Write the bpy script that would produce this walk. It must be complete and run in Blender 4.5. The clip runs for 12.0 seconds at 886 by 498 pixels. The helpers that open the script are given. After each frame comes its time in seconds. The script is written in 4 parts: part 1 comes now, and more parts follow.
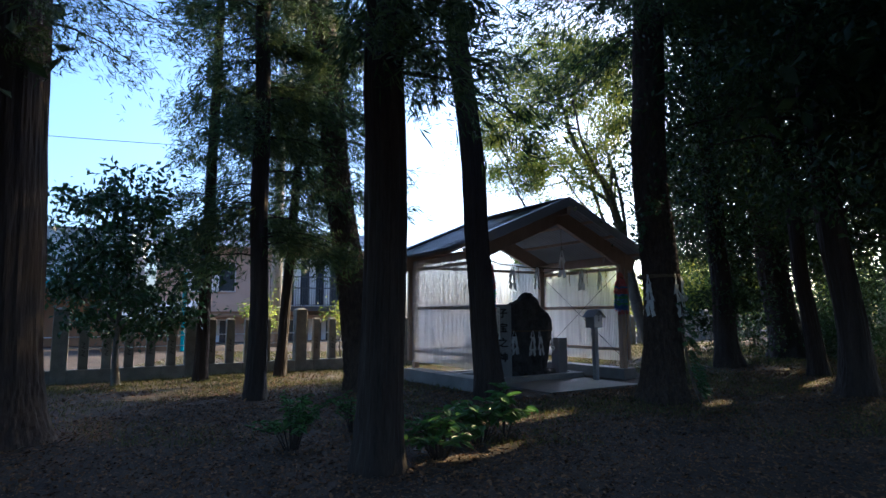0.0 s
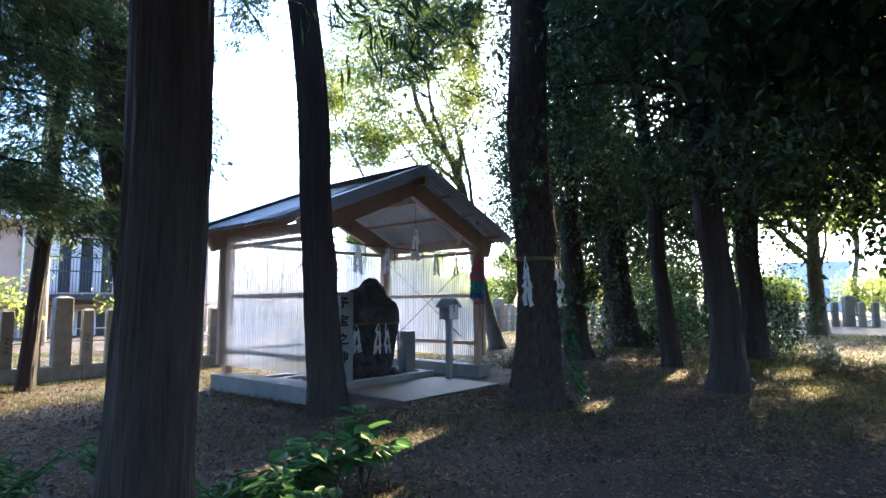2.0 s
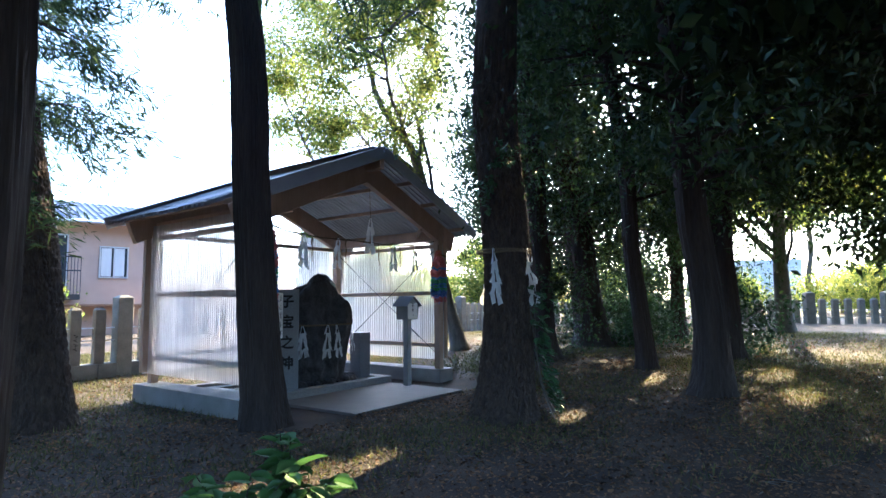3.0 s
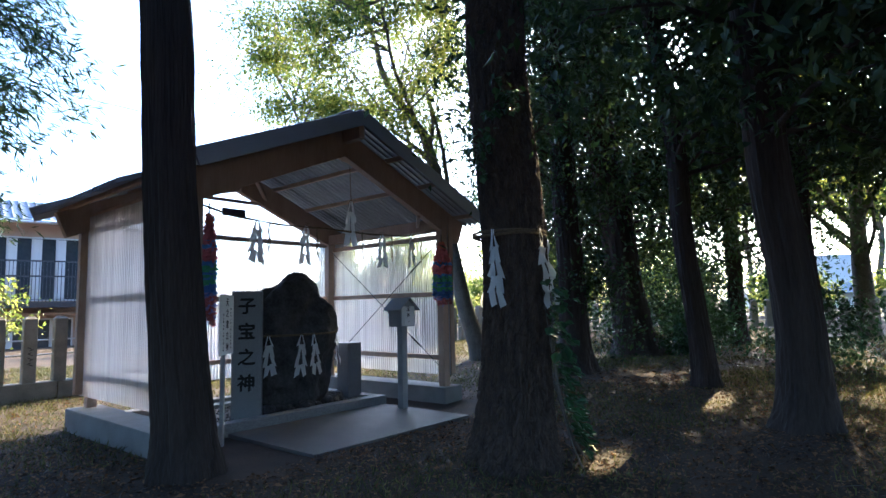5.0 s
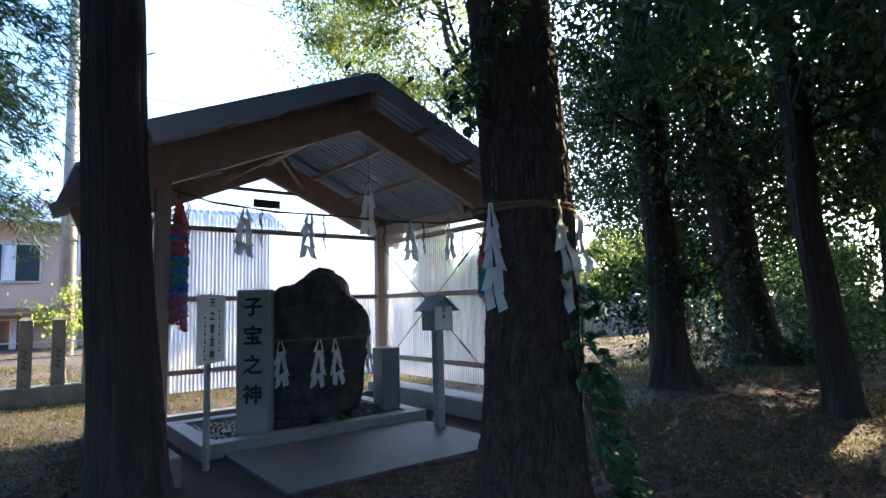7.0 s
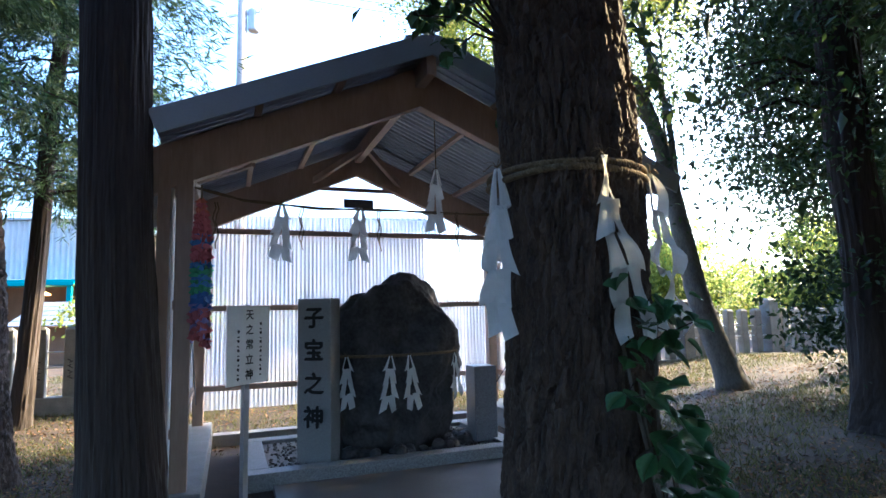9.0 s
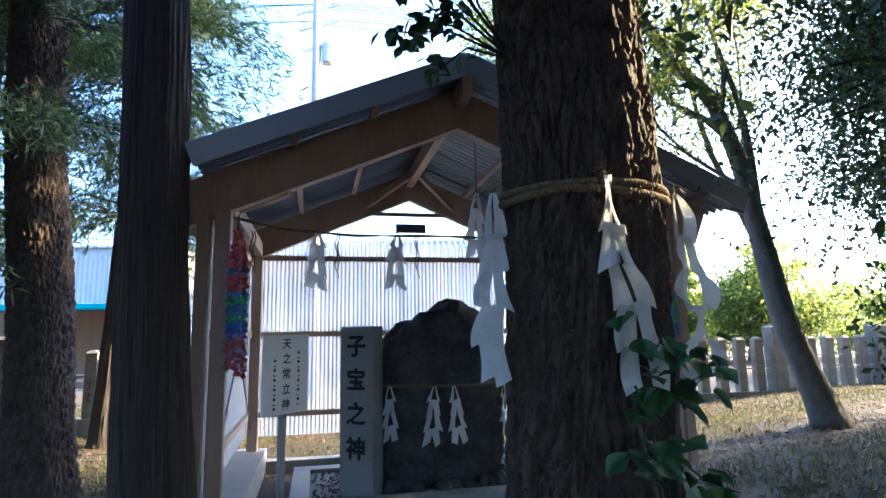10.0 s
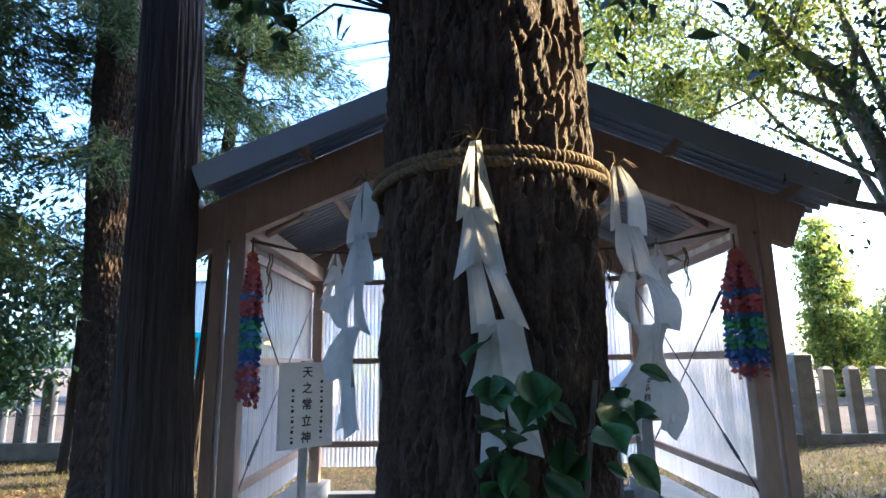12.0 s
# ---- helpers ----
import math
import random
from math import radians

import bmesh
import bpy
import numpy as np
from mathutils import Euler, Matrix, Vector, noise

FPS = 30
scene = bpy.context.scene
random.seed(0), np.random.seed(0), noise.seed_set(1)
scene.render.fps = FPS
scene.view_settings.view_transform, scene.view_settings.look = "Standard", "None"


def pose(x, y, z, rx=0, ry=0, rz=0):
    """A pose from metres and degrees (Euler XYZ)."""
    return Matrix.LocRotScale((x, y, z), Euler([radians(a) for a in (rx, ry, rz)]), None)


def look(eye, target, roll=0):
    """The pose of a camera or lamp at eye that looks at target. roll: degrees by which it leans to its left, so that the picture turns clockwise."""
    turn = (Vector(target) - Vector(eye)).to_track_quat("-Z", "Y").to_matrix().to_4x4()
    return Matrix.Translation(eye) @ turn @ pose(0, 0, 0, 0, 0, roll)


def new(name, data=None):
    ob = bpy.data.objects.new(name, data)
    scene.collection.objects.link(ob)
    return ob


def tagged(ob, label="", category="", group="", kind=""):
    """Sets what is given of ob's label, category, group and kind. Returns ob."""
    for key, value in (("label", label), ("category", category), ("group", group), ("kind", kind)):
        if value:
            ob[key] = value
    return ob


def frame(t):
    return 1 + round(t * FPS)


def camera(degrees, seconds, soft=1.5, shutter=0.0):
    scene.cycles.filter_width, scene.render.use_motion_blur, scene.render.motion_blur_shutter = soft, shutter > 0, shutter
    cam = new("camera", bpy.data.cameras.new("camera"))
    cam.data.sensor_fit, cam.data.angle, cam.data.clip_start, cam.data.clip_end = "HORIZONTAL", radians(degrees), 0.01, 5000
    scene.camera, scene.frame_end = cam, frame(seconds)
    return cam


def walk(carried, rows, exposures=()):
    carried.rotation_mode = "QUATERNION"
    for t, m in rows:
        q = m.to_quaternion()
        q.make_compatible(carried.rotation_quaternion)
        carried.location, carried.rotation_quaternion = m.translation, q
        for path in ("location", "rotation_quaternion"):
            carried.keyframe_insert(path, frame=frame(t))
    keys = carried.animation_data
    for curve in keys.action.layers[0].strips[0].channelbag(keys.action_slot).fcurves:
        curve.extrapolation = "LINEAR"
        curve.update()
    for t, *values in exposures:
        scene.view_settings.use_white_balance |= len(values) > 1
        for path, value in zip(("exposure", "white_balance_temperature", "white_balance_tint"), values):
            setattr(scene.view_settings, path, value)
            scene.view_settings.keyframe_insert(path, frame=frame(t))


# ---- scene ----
cam = camera(75.7, 12.0)
METRES, EYE, TILT, LEAN, TURN = 10.0, 1.45, 0.0, 0.0, 0.0
ROWS = [
    (0.0, 0.0, 0.0, 0.0, 0.03, 6.65, 0.28),
    (0.5, -0.0125, 0.0612, 0.0004, -4.17, 5.8, 0.28),
    (1.0, -0.0174, 0.1169, 0.0031, -9.36, 5.32, 0.24),
    (1.5, -0.0189, 0.1737, 0.0049, -14.18, 5.14, 0.34),
    (2.0, -0.007, 0.2285, 0.0026, -17.53, 5.41, 0.39),
    (2.5, 0.0081, 0.2741, 0.003, -19.98, 5.33, 0.5),
    (3.0, 0.0277, 0.3233, 0.0012, -21.49, 5.28, 0.63),
    (5.0, 0.1459, 0.4829, -0.0008, -17.54, 5.68, 1.3),
    (5.5, 0.1794, 0.5104, 0.0011, -15.4, 5.7, 1.34),
    (6.0, 0.2132, 0.5413, 0.0021, -12.98, 5.59, 1.34),
    (6.5, 0.2446, 0.5676, 0.0018, -9.66, 5.59, 1.36),
    (7.0, 0.2725, 0.5918, 0.002, -5.75, 5.52, 1.41),
    (9.0, 0.364, 0.717, 0.008, 11.67, 6.21, 1.29),
    (9.5, 0.3776, 0.7385, 0.0126, 15.76, 7.0, 1.14),
    (10.0, 0.392, 0.7452, 0.0142, 19.61, 8.49, 0.96),
    (10.5, 0.4085, 0.7487, 0.0151, 21.76, 9.62, 0.86),
    (11.0, 0.4218, 0.7661, 0.0129, 24.42, 10.15, 0.88),
    (11.5, 0.4331, 0.8007, 0.0128, 27.91, 10.49, 0.84),
    (12.0, 0.4446, 0.8264, 0.0146, 32.71, 11.21, 0.86),
]
walk(cam, [(t, pose(0, 0, EYE, TILT, LEAN, TURN) @ pose(METRES * x, METRES * y, METRES * z, 90 + pitch, roll, yaw)) for t, x, y, z, yaw, pitch, roll in ROWS],
     exposures=[(t, e, 4600, 10) for t, e in ((0.0, 1.55), (0.7, 2.25), (1.5, 2.95), (2.5, 3.12), (3.2, 2.9), (4.8, 2.58), (6.0, 2.55), (7.0, 2.6), (9.0, 3.0), (10.5, 3.08), (12.0, 3.1))])

# ---- light ----
SUN_HEADING, SUN_HEIGHT = 49.0, 26.0
world = bpy.data.worlds.new("sky")
scene.world = world
world.use_nodes = True
wn = world.node_tree.nodes
sky = wn.new("ShaderNodeTexSky")
sky.sky_type = "NISHITA"
sky.sun_disc = False
sky.sun_elevation = radians(SUN_HEIGHT)
sky.sun_rotation = radians(SUN_HEADING)
sky.dust_density = 4.5
wn["Background"].inputs["Strength"].default_value = 0.15
world.node_tree.links.new(sky.outputs["Color"], wn["Background"].inputs["Color"])
sun = new("sun", bpy.data.lights.new("sun", "SUN"))
sun.data.energy, sun.data.angle, sun.data.color = 5.0, radians(0.6), (1.0, 0.64, 0.25)
toward = Vector((math.sin(radians(SUN_HEADING)) * math.cos(radians(SUN_HEIGHT)), math.cos(radians(SUN_HEADING)) * math.cos(radians(SUN_HEIGHT)), math.sin(radians(SUN_HEIGHT))))
sun.matrix_world = look(toward * 60, (0, 0, 0))


# ---- materials ----
def material(name, dark, light, scale=8.0, rough=0.8, metal=0.0, bump=0.3, grain=60.0, stretch=(1, 1, 1), stain=0.25, island=0.0, piece=0.0):
    """Two scales of noise between two colours, with relief. island, piece: variation from leaf to leaf or from piece to piece."""
    m = bpy.data.materials.new(name)
    m.use_nodes = True
    n, l = m.node_tree.nodes, m.node_tree.links
    b = n["Principled BSDF"]
    b.inputs["Roughness"].default_value, b.inputs["Metallic"].default_value = rough, metal
    tc, mp = n.new("ShaderNodeTexCoord"), n.new("ShaderNodeMapping")
    mp.inputs["Scale"].default_value = stretch
    l.new(tc.outputs["Object"], mp.inputs["Vector"])
    big, fine = n.new("ShaderNodeTexNoise"), n.new("ShaderNodeTexNoise")
    for tex, s, d in ((big, scale, 4.0), (fine, grain, 6.0)):
        tex.inputs["Scale"].default_value, tex.inputs["Detail"].default_value = s, d
        l.new(mp.outputs["Vector"], tex.inputs["Vector"])
    mix = n.new("ShaderNodeMath")
    mix.operation = "MULTIPLY_ADD"
    mix.inputs[1].default_value = 0.55
    l.new(big.outputs["Fac"], mix.inputs[0])
    half = n.new("ShaderNodeMath")
    half.operation = "MULTIPLY"
    half.inputs[1].default_value = 0.45
    l.new(fine.outputs["Fac"], half.inputs[0])
    l.new(half.outputs[0], mix.inputs[2])
    ramp = n.new("ShaderNodeValToRGB")
    ramp.color_ramp.elements[0].position, ramp.color_ramp.elements[1].position = 0.5 - stain, 0.5 + stain
    ramp.color_ramp.elements[0].color, ramp.color_ramp.elements[1].color = (*dark, 1), (*light, 1)
    out = mix.outputs[0]
    for amount, kind, socket in ((island, "ShaderNodeNewGeometry", "Random Per Island"), (piece, "ShaderNodeObjectInfo", "Random")):
        if amount:
            g, ma = n.new(kind), n.new("ShaderNodeMath")
            ma.operation = "MULTIPLY_ADD"
            ma.inputs[1].default_value = amount
            l.new(g.outputs[socket], ma.inputs[0])
            l.new(out, ma.inputs[2])
            sub = n.new("ShaderNodeMath")
            sub.operation = "SUBTRACT"
            sub.inputs[1].default_value = amount / 2
            l.new(ma.outputs[0], sub.inputs[0])
            out = sub.outputs[0]
    l.new(out, ramp.inputs["Fac"])
    l.new(ramp.outputs["Color"], b.inputs["Base Color"])
    if bump:
        bp = n.new("ShaderNodeBump")
        bp.inputs["Strength"].default_value, bp.inputs["Distance"].default_value = bump, 0.02
        l.new(mix.outputs[0], bp.inputs["Height"])
        l.new(bp.outputs["Normal"], b.inputs["Normal"])
    return m


def leafy(name, dark, light, through_light=0.5, rough=0.5, spread=0.5):
    m = material(name, dark, light, 1.2, rough, 0, 0, 6.0, stain=0.3, island=spread)
    n, l = m.node_tree.nodes, m.node_tree.links
    b = n["Principled BSDF"]
    tr, mx = n.new("ShaderNodeBsdfTranslucent"), n.new("ShaderNodeMixShader")
    mx.inputs["Fac"].default_value = through_light
    ramp = [x for x in n if x.type == "VALTORGB"][0]
    l.new(ramp.outputs["Color"], tr.inputs["Color"])
    l.new(b.outputs["BSDF"], mx.inputs[1])
    l.new(tr.outputs["BSDF"], mx.inputs[2])
    l.new(mx.outputs["Shader"], n["Material Output"].inputs["Surface"])
    return m


M_soil = material("soil", (0.015, 0.0095, 0.0055), (0.070, 0.044, 0.024), 1.6, 0.95, 0, 1.0, 55, stain=0.16)
M_bark = material("cedar_bark", (0.014, 0.010, 0.008), (0.058, 0.042, 0.032), 9, 0.9, 0, 0.8, 60, (1, 1, 0.12), 0.2)
M_bark_pine = material("furrowed_bark", (0.014, 0.010, 0.0075), (0.10, 0.068, 0.046), 16, 0.9, 0, 1.0, 130, (1, 1, 0.4), 0.2)
M_bark_grey = material("smooth_bark", (0.06, 0.055, 0.045), (0.20, 0.18, 0.15), 6, 0.9, 0, 0.6, 40, (1, 1, 0.5), 0.2)
M_cedar = leafy("cedar_needles", (0.02, 0.05, 0.02), (0.13, 0.17, 0.05), 0.5)
M_broad = leafy("broad_leaves", (0.045, 0.105, 0.02), (0.40, 0.42, 0.07), 0.7)
M_dark = leafy("dark_leaves", (0.013, 0.032, 0.012), (0.075, 0.115, 0.032), 0.4)
M_gloss = leafy("glossy_leaves", (0.014, 0.040, 0.014), (0.06, 0.12, 0.035), 0.3, 0.4)
M_timber = material("planed_timber", (0.32, 0.222, 0.155), (0.47, 0.345, 0.25), 5, 0.6, 0, 0.15, 50, (1, 1, 0.15), 0.22)
M_steel = material("roofing_steel", (0.26, 0.258, 0.255), (0.38, 0.375, 0.37), 3, 0.34, 0.75, 0.05, 40)
M_flash = material("flashing_steel", (0.34, 0.36, 0.38), (0.44, 0.46, 0.48), 2, 0.4, 0.5, 0.03, 60)
M_concrete = material("concrete", (0.17, 0.165, 0.155), (0.31, 0.30, 0.285), 4, 0.85, 0, 0.25, 70)
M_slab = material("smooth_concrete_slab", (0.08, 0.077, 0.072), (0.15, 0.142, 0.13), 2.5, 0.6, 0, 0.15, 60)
M_granite = material("grey_granite", (0.115, 0.115, 0.115), (0.32, 0.32, 0.31), 90, 0.6, 0, 0.1, 240, stain=0.15)
M_granite_dark = material("polished_dark_granite", (0.09, 0.09, 0.095), (0.24, 0.24, 0.25), 90, 0.3, 0, 0.05, 240, stain=0.15)
M_fence = material("weathered_fence_stone", (0.10, 0.095, 0.08), (0.32, 0.30, 0.25), 5, 0.9, 0, 0.4, 60, piece=0.2)
M_rock = material("dark_boulder", (0.012, 0.012, 0.013), (0.075, 0.070, 0.066), 5, 0.75, 0, 1.0, 26, stain=0.16)
M_gravel = material("dark_gravel", (0.03, 0.03, 0.03), (0.18, 0.17, 0.16), 40, 0.85, 0, 0.5, 90, island=0.5)
M_paper = material("white_paper", (0.72, 0.72, 0.70), (0.85, 0.85, 0.83), 6, 0.8, 0, 0.1, 40)
M_straw = material("straw_rope", (0.07, 0.05, 0.028), (0.23, 0.17, 0.09), 40, 0.9, 0, 0.4, 160)
M_ink = material("black_ink", (0.005, 0.005, 0.005), (0.014, 0.014, 0.014), 20, 0.8, 0, 0, 60)
M_stucco = material("pinkish_stucco", (0.40, 0.29, 0.22), (0.52, 0.38, 0.29), 1.2, 0.9, 0, 0.2, 80)
M_darkmetal = material("dark_metal", (0.05, 0.05, 0.055), (0.10, 0.10, 0.11), 10, 0.4, 0.6, 0.03, 60)
M_alu = material("aluminium", (0.55, 0.56, 0.57), (0.66, 0.67, 0.68), 10, 0.4, 0.7, 0.02, 60)
M_greypaint = material("grey_painted_steel", (0.24, 0.25, 0.26), (0.33, 0.34, 0.35), 8, 0.5, 0.1, 0.05, 60)
M_litter = leafy("fallen_leaves", (0.03, 0.018, 0.009), (0.23, 0.13, 0.055), 0.15, 0.8, 0.7)
M_grass = leafy("dry_grass", (0.03, 0.045, 0.012), (0.17, 0.165, 0.05), 0.4, 0.7, 0.6)


def glassy(name, tint, rough, see, white=0.0):
    m = bpy.data.materials.new(name)
    m.use_nodes = True
    n, l = m.node_tree.nodes, m.node_tree.links
    b = n["Principled BSDF"]
    b.inputs["Base Color"].default_value = (*tint, 1)
    b.inputs["Roughness"].default_value = rough
    tp, tl, m1, m2 = n.new("ShaderNodeBsdfTransparent"), n.new("ShaderNodeBsdfTranslucent"), n.new("ShaderNodeMixShader"), n.new("ShaderNodeMixShader")
    tp.inputs["Color"].default_value = tl.inputs["Color"].default_value = (*tint, 1)
    noise_, mp = n.new("ShaderNodeTexNoise"), n.new("ShaderNodeMath")
    co, st = n.new("ShaderNodeTexCoord"), n.new("ShaderNodeMapping")
    st.inputs["Scale"].default_value = (17, 1, 0.25)
    l.new(co.outputs["Object"], st.inputs["Vector"])
    l.new(st.outputs["Vector"], noise_.inputs["Vector"])
    noise_.inputs["Scale"].default_value, noise_.inputs["Detail"].default_value = 1.0, 5
    mp.operation, mp.inputs[1].default_value, mp.inputs[2].default_value = "MULTIPLY_ADD", 0.34, see - 0.17
    mp.use_clamp = True
    l.new(noise_.outputs["Fac"], mp.inputs[0])
    m1.inputs["Fac"].default_value = white
    l.new(b.outputs["BSDF"], m1.inputs[1])
    l.new(tl.outputs["BSDF"], m1.inputs[2])
    l.new(mp.outputs[0], m2.inputs["Fac"])
    l.new(m1.outputs["Shader"], m2.inputs[1])
    l.new(tp.outputs["BSDF"], m2.inputs[2])
    l.new(m2.outputs["Shader"], n["Material Output"].inputs["Surface"])
    return m


M_poly = glassy("corrugated_polycarbonate", (0.90, 0.88, 0.86), 0.2, 0.53, 0.8)
M_glass = material("window_glass", (0.03, 0.035, 0.04), (0.06, 0.07, 0.075), 1.5, 0.06, 0, 0, 8)


# ---- building helpers ----
def part(name, bm, mat, parent=None, label="", smooth=False):
    me = bpy.data.meshes.new(name)
    bmesh.ops.recalc_face_normals(bm, faces=bm.faces)
    bm.to_mesh(me)
    bm.free()
    if smooth:
        me.polygons.foreach_set("use_smooth", [True] * len(me.polygons))
    me.materials.append(mat)
    ob = new(name, me)
    ob.parent = parent
    return tagged(ob, label)


def thing(name, m, label, category, group="", kind=""):
    ob = new(name)
    ob.matrix_basis = m
    ob.empty_display_size = 0.2
    return tagged(ob, label, category, group, kind)


def box(x0, y0, z0, x1, y1, z1, bevel=0.0, bm=None):
    bm = bm or bmesh.new()
    r = bmesh.ops.create_cube(bm, size=1, matrix=Matrix.LocRotScale(((x0 + x1) / 2, (y0 + y1) / 2, (z0 + z1) / 2), None, (x1 - x0, y1 - y0, z1 - z0)))
    if bevel:
        edges = list({e for v in r["verts"] for e in v.link_edges})
        bmesh.ops.bevel(bm, geom=edges, offset=bevel, segments=2, affect="EDGES", profile=0.6)
    return bm


def beam(p, q, w, h, bevel=0.006, bm=None):
    """A bar from p to q, w wide and h deep, its depth upright."""
    bm = bm or bmesh.new()
    p, q = Vector(p), Vector(q)
    d = q - p
    x = d.normalized()
    side = Vector((0, 0, 1)).cross(x)
    side = side.normalized() if side.length > 1e-4 else Vector((0, 1, 0))
    up = x.cross(side)
    m = Matrix((x, side, up)).transposed().to_4x4()
    m.translation = (p + q) / 2
    r = bmesh.ops.create_cube(bm, size=1, matrix=m @ Matrix.Diagonal((d.length, w, h, 1)))
    if bevel:
        bmesh.ops.bevel(bm, geom=list({e for v in r["verts"] for e in v.link_edges}), offset=bevel, segments=1, affect="EDGES")
    return bm


def tube(pts, radii, n=8, bm=None, caps=True, shape=None):
    bm = bm or bmesh.new()
    pts = [Vector(p) for p in pts]
    if not hasattr(radii, "__len__"):
        radii = [radii] * len(pts)
    rings = []
    side = None
    for i, p in enumerate(pts):
        d = (pts[min(i + 1, len(pts) - 1)] - pts[max(i - 1, 0)]).normalized()
        if side is None:
            side = d.orthogonal().normalized()
        side = (side - d * side.dot(d)).normalized()
        up = d.cross(side)
        ring = []
        for k in range(n):
            a = 2 * math.pi * k / n
            r = radii[i] * (shape(i, a, p) if shape else 1)
            ring.append(bm.verts.new(p + (side * math.cos(a) + up * math.sin(a)) * r))
        rings.append(ring)
    for a, b in zip(rings, rings[1:]):
        for k in range(n):
            bm.faces.new((a[k], a[(k + 1) % n], b[(k + 1) % n], b[k]))
    if caps:
        bm.faces.new(rings[0][::-1])
        bm.faces.new(rings[-1])
    return bm


def ground_height(x, y):
    rise = 0.24 * (0.5 + 0.5 * math.tanh((x - 5.8) / 1.6)) + 0.12 * (0.5 + 0.5 * math.tanh((y - 19) / 2.0)) + 0.26 * (0.5 + 0.5 * math.tanh((x - 13.8) / 1.8))
    return rise + 0.05 * noise.noise((x * 0.35, y * 0.35, 0)) + 0.02 * noise.noise((x * 1.4, y * 1.4, 3))


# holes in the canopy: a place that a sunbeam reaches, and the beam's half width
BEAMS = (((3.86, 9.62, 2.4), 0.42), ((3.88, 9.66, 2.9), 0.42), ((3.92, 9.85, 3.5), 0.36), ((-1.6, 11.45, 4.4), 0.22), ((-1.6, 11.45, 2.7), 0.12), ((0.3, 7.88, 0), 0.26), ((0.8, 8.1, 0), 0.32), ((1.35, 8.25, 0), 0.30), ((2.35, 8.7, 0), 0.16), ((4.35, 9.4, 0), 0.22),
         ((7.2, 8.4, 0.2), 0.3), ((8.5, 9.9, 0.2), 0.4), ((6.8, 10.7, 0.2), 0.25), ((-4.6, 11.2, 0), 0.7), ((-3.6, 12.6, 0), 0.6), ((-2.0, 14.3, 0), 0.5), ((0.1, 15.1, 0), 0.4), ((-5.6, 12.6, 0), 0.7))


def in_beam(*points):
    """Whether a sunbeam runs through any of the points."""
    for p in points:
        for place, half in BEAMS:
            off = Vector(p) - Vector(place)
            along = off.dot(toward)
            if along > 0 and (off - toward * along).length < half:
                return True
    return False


def leaves(name, mat, base, way, flat, length, width, parent=None, label="", kind="", fold=0.25):
    """Many leaves in one mesh: arrays of base, direction and flat side."""
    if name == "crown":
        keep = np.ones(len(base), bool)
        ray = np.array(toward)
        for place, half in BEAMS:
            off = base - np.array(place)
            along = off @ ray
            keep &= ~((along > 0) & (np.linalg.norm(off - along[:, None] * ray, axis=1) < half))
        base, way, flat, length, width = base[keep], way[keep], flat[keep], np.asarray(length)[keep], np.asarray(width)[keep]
    way = way / np.linalg.norm(way, axis=1, keepdims=True)
    side = np.cross(way, flat)
    side /= np.linalg.norm(side, axis=1, keepdims=True) + 1e-9
    up = np.cross(side, way)
    length, width = np.asarray(length).reshape(-1, 1), np.asarray(width).reshape(-1, 1)
    n = len(base)
    mid = base + way * length * 0.45 + up * width * fold
    v = np.empty((n, 4, 3))
    v[:, 0], v[:, 1], v[:, 2], v[:, 3] = base, mid + side * width * 0.5, base + way * length, mid - side * width * 0.5
    me = bpy.data.meshes.new(name)
    me.vertices.add(4 * n)
    me.vertices.foreach_set("co", v.reshape(-1))
    me.loops.add(6 * n)
    i = np.arange(n)[:, None] * 4
    me.loops.foreach_set("vertex_index", (i + np.array([0, 1, 2, 0, 2, 3])).reshape(-1).astype(np.int32))
    me.polygons.add(2 * n)
    me.polygons.foreach_set("loop_start", np.arange(0, 6 * n, 3, dtype=np.int32))
    me.update(calc_edges=True)
    me.materials.append(mat)
    ob = new(name, me)
    ob.parent = parent
    return tagged(ob, label, kind=kind)


def rand_dirs(rng, n):
    v = rng.normal(size=(n, 3))
    return v / np.linalg.norm(v, axis=1, keepdims=True)


def path_points(base, lean, height, wobble, seed, n=14):
    """A trunk's middle line: it starts at base and leans by lean metres over its height."""
    out = []
    for i in range(n):
        s = i / (n - 1)
        z = height * s ** 1.25
        w = wobble * min(1, s * 3)
        out.append(Vector((base[0] + lean[0] * z / height + w * noise.noise((z * 0.35, seed, 0)), base[1] + lean[1] * z / height + w * noise.noise((z * 0.35, seed, 9)), base[2] + z)))
    return out


def trunk_mesh(line, r0, r1, seed, flare=0.5, ridges=0.04, n=20, count=9):
    h = line[-1].z - line[0].z
    radii = []
    for p in line:
        z = p.z - line[0].z
        radii.append((r0 + (r1 - r0) * z / h) * (1 + flare * math.exp(-z / 0.32)))

    def shape(i, a, p):
        z = p.z - line[0].z
        root = 0.16 * flare * math.exp(-z / 0.4) * math.sin(a * 5 + seed)
        return 1 + root + ridges * noise.noise((math.cos(a) * count * 0.35, math.sin(a) * count * 0.35, z * 0.7 + seed * 7)) * 2
    return tube(line, radii, n, shape=shape)


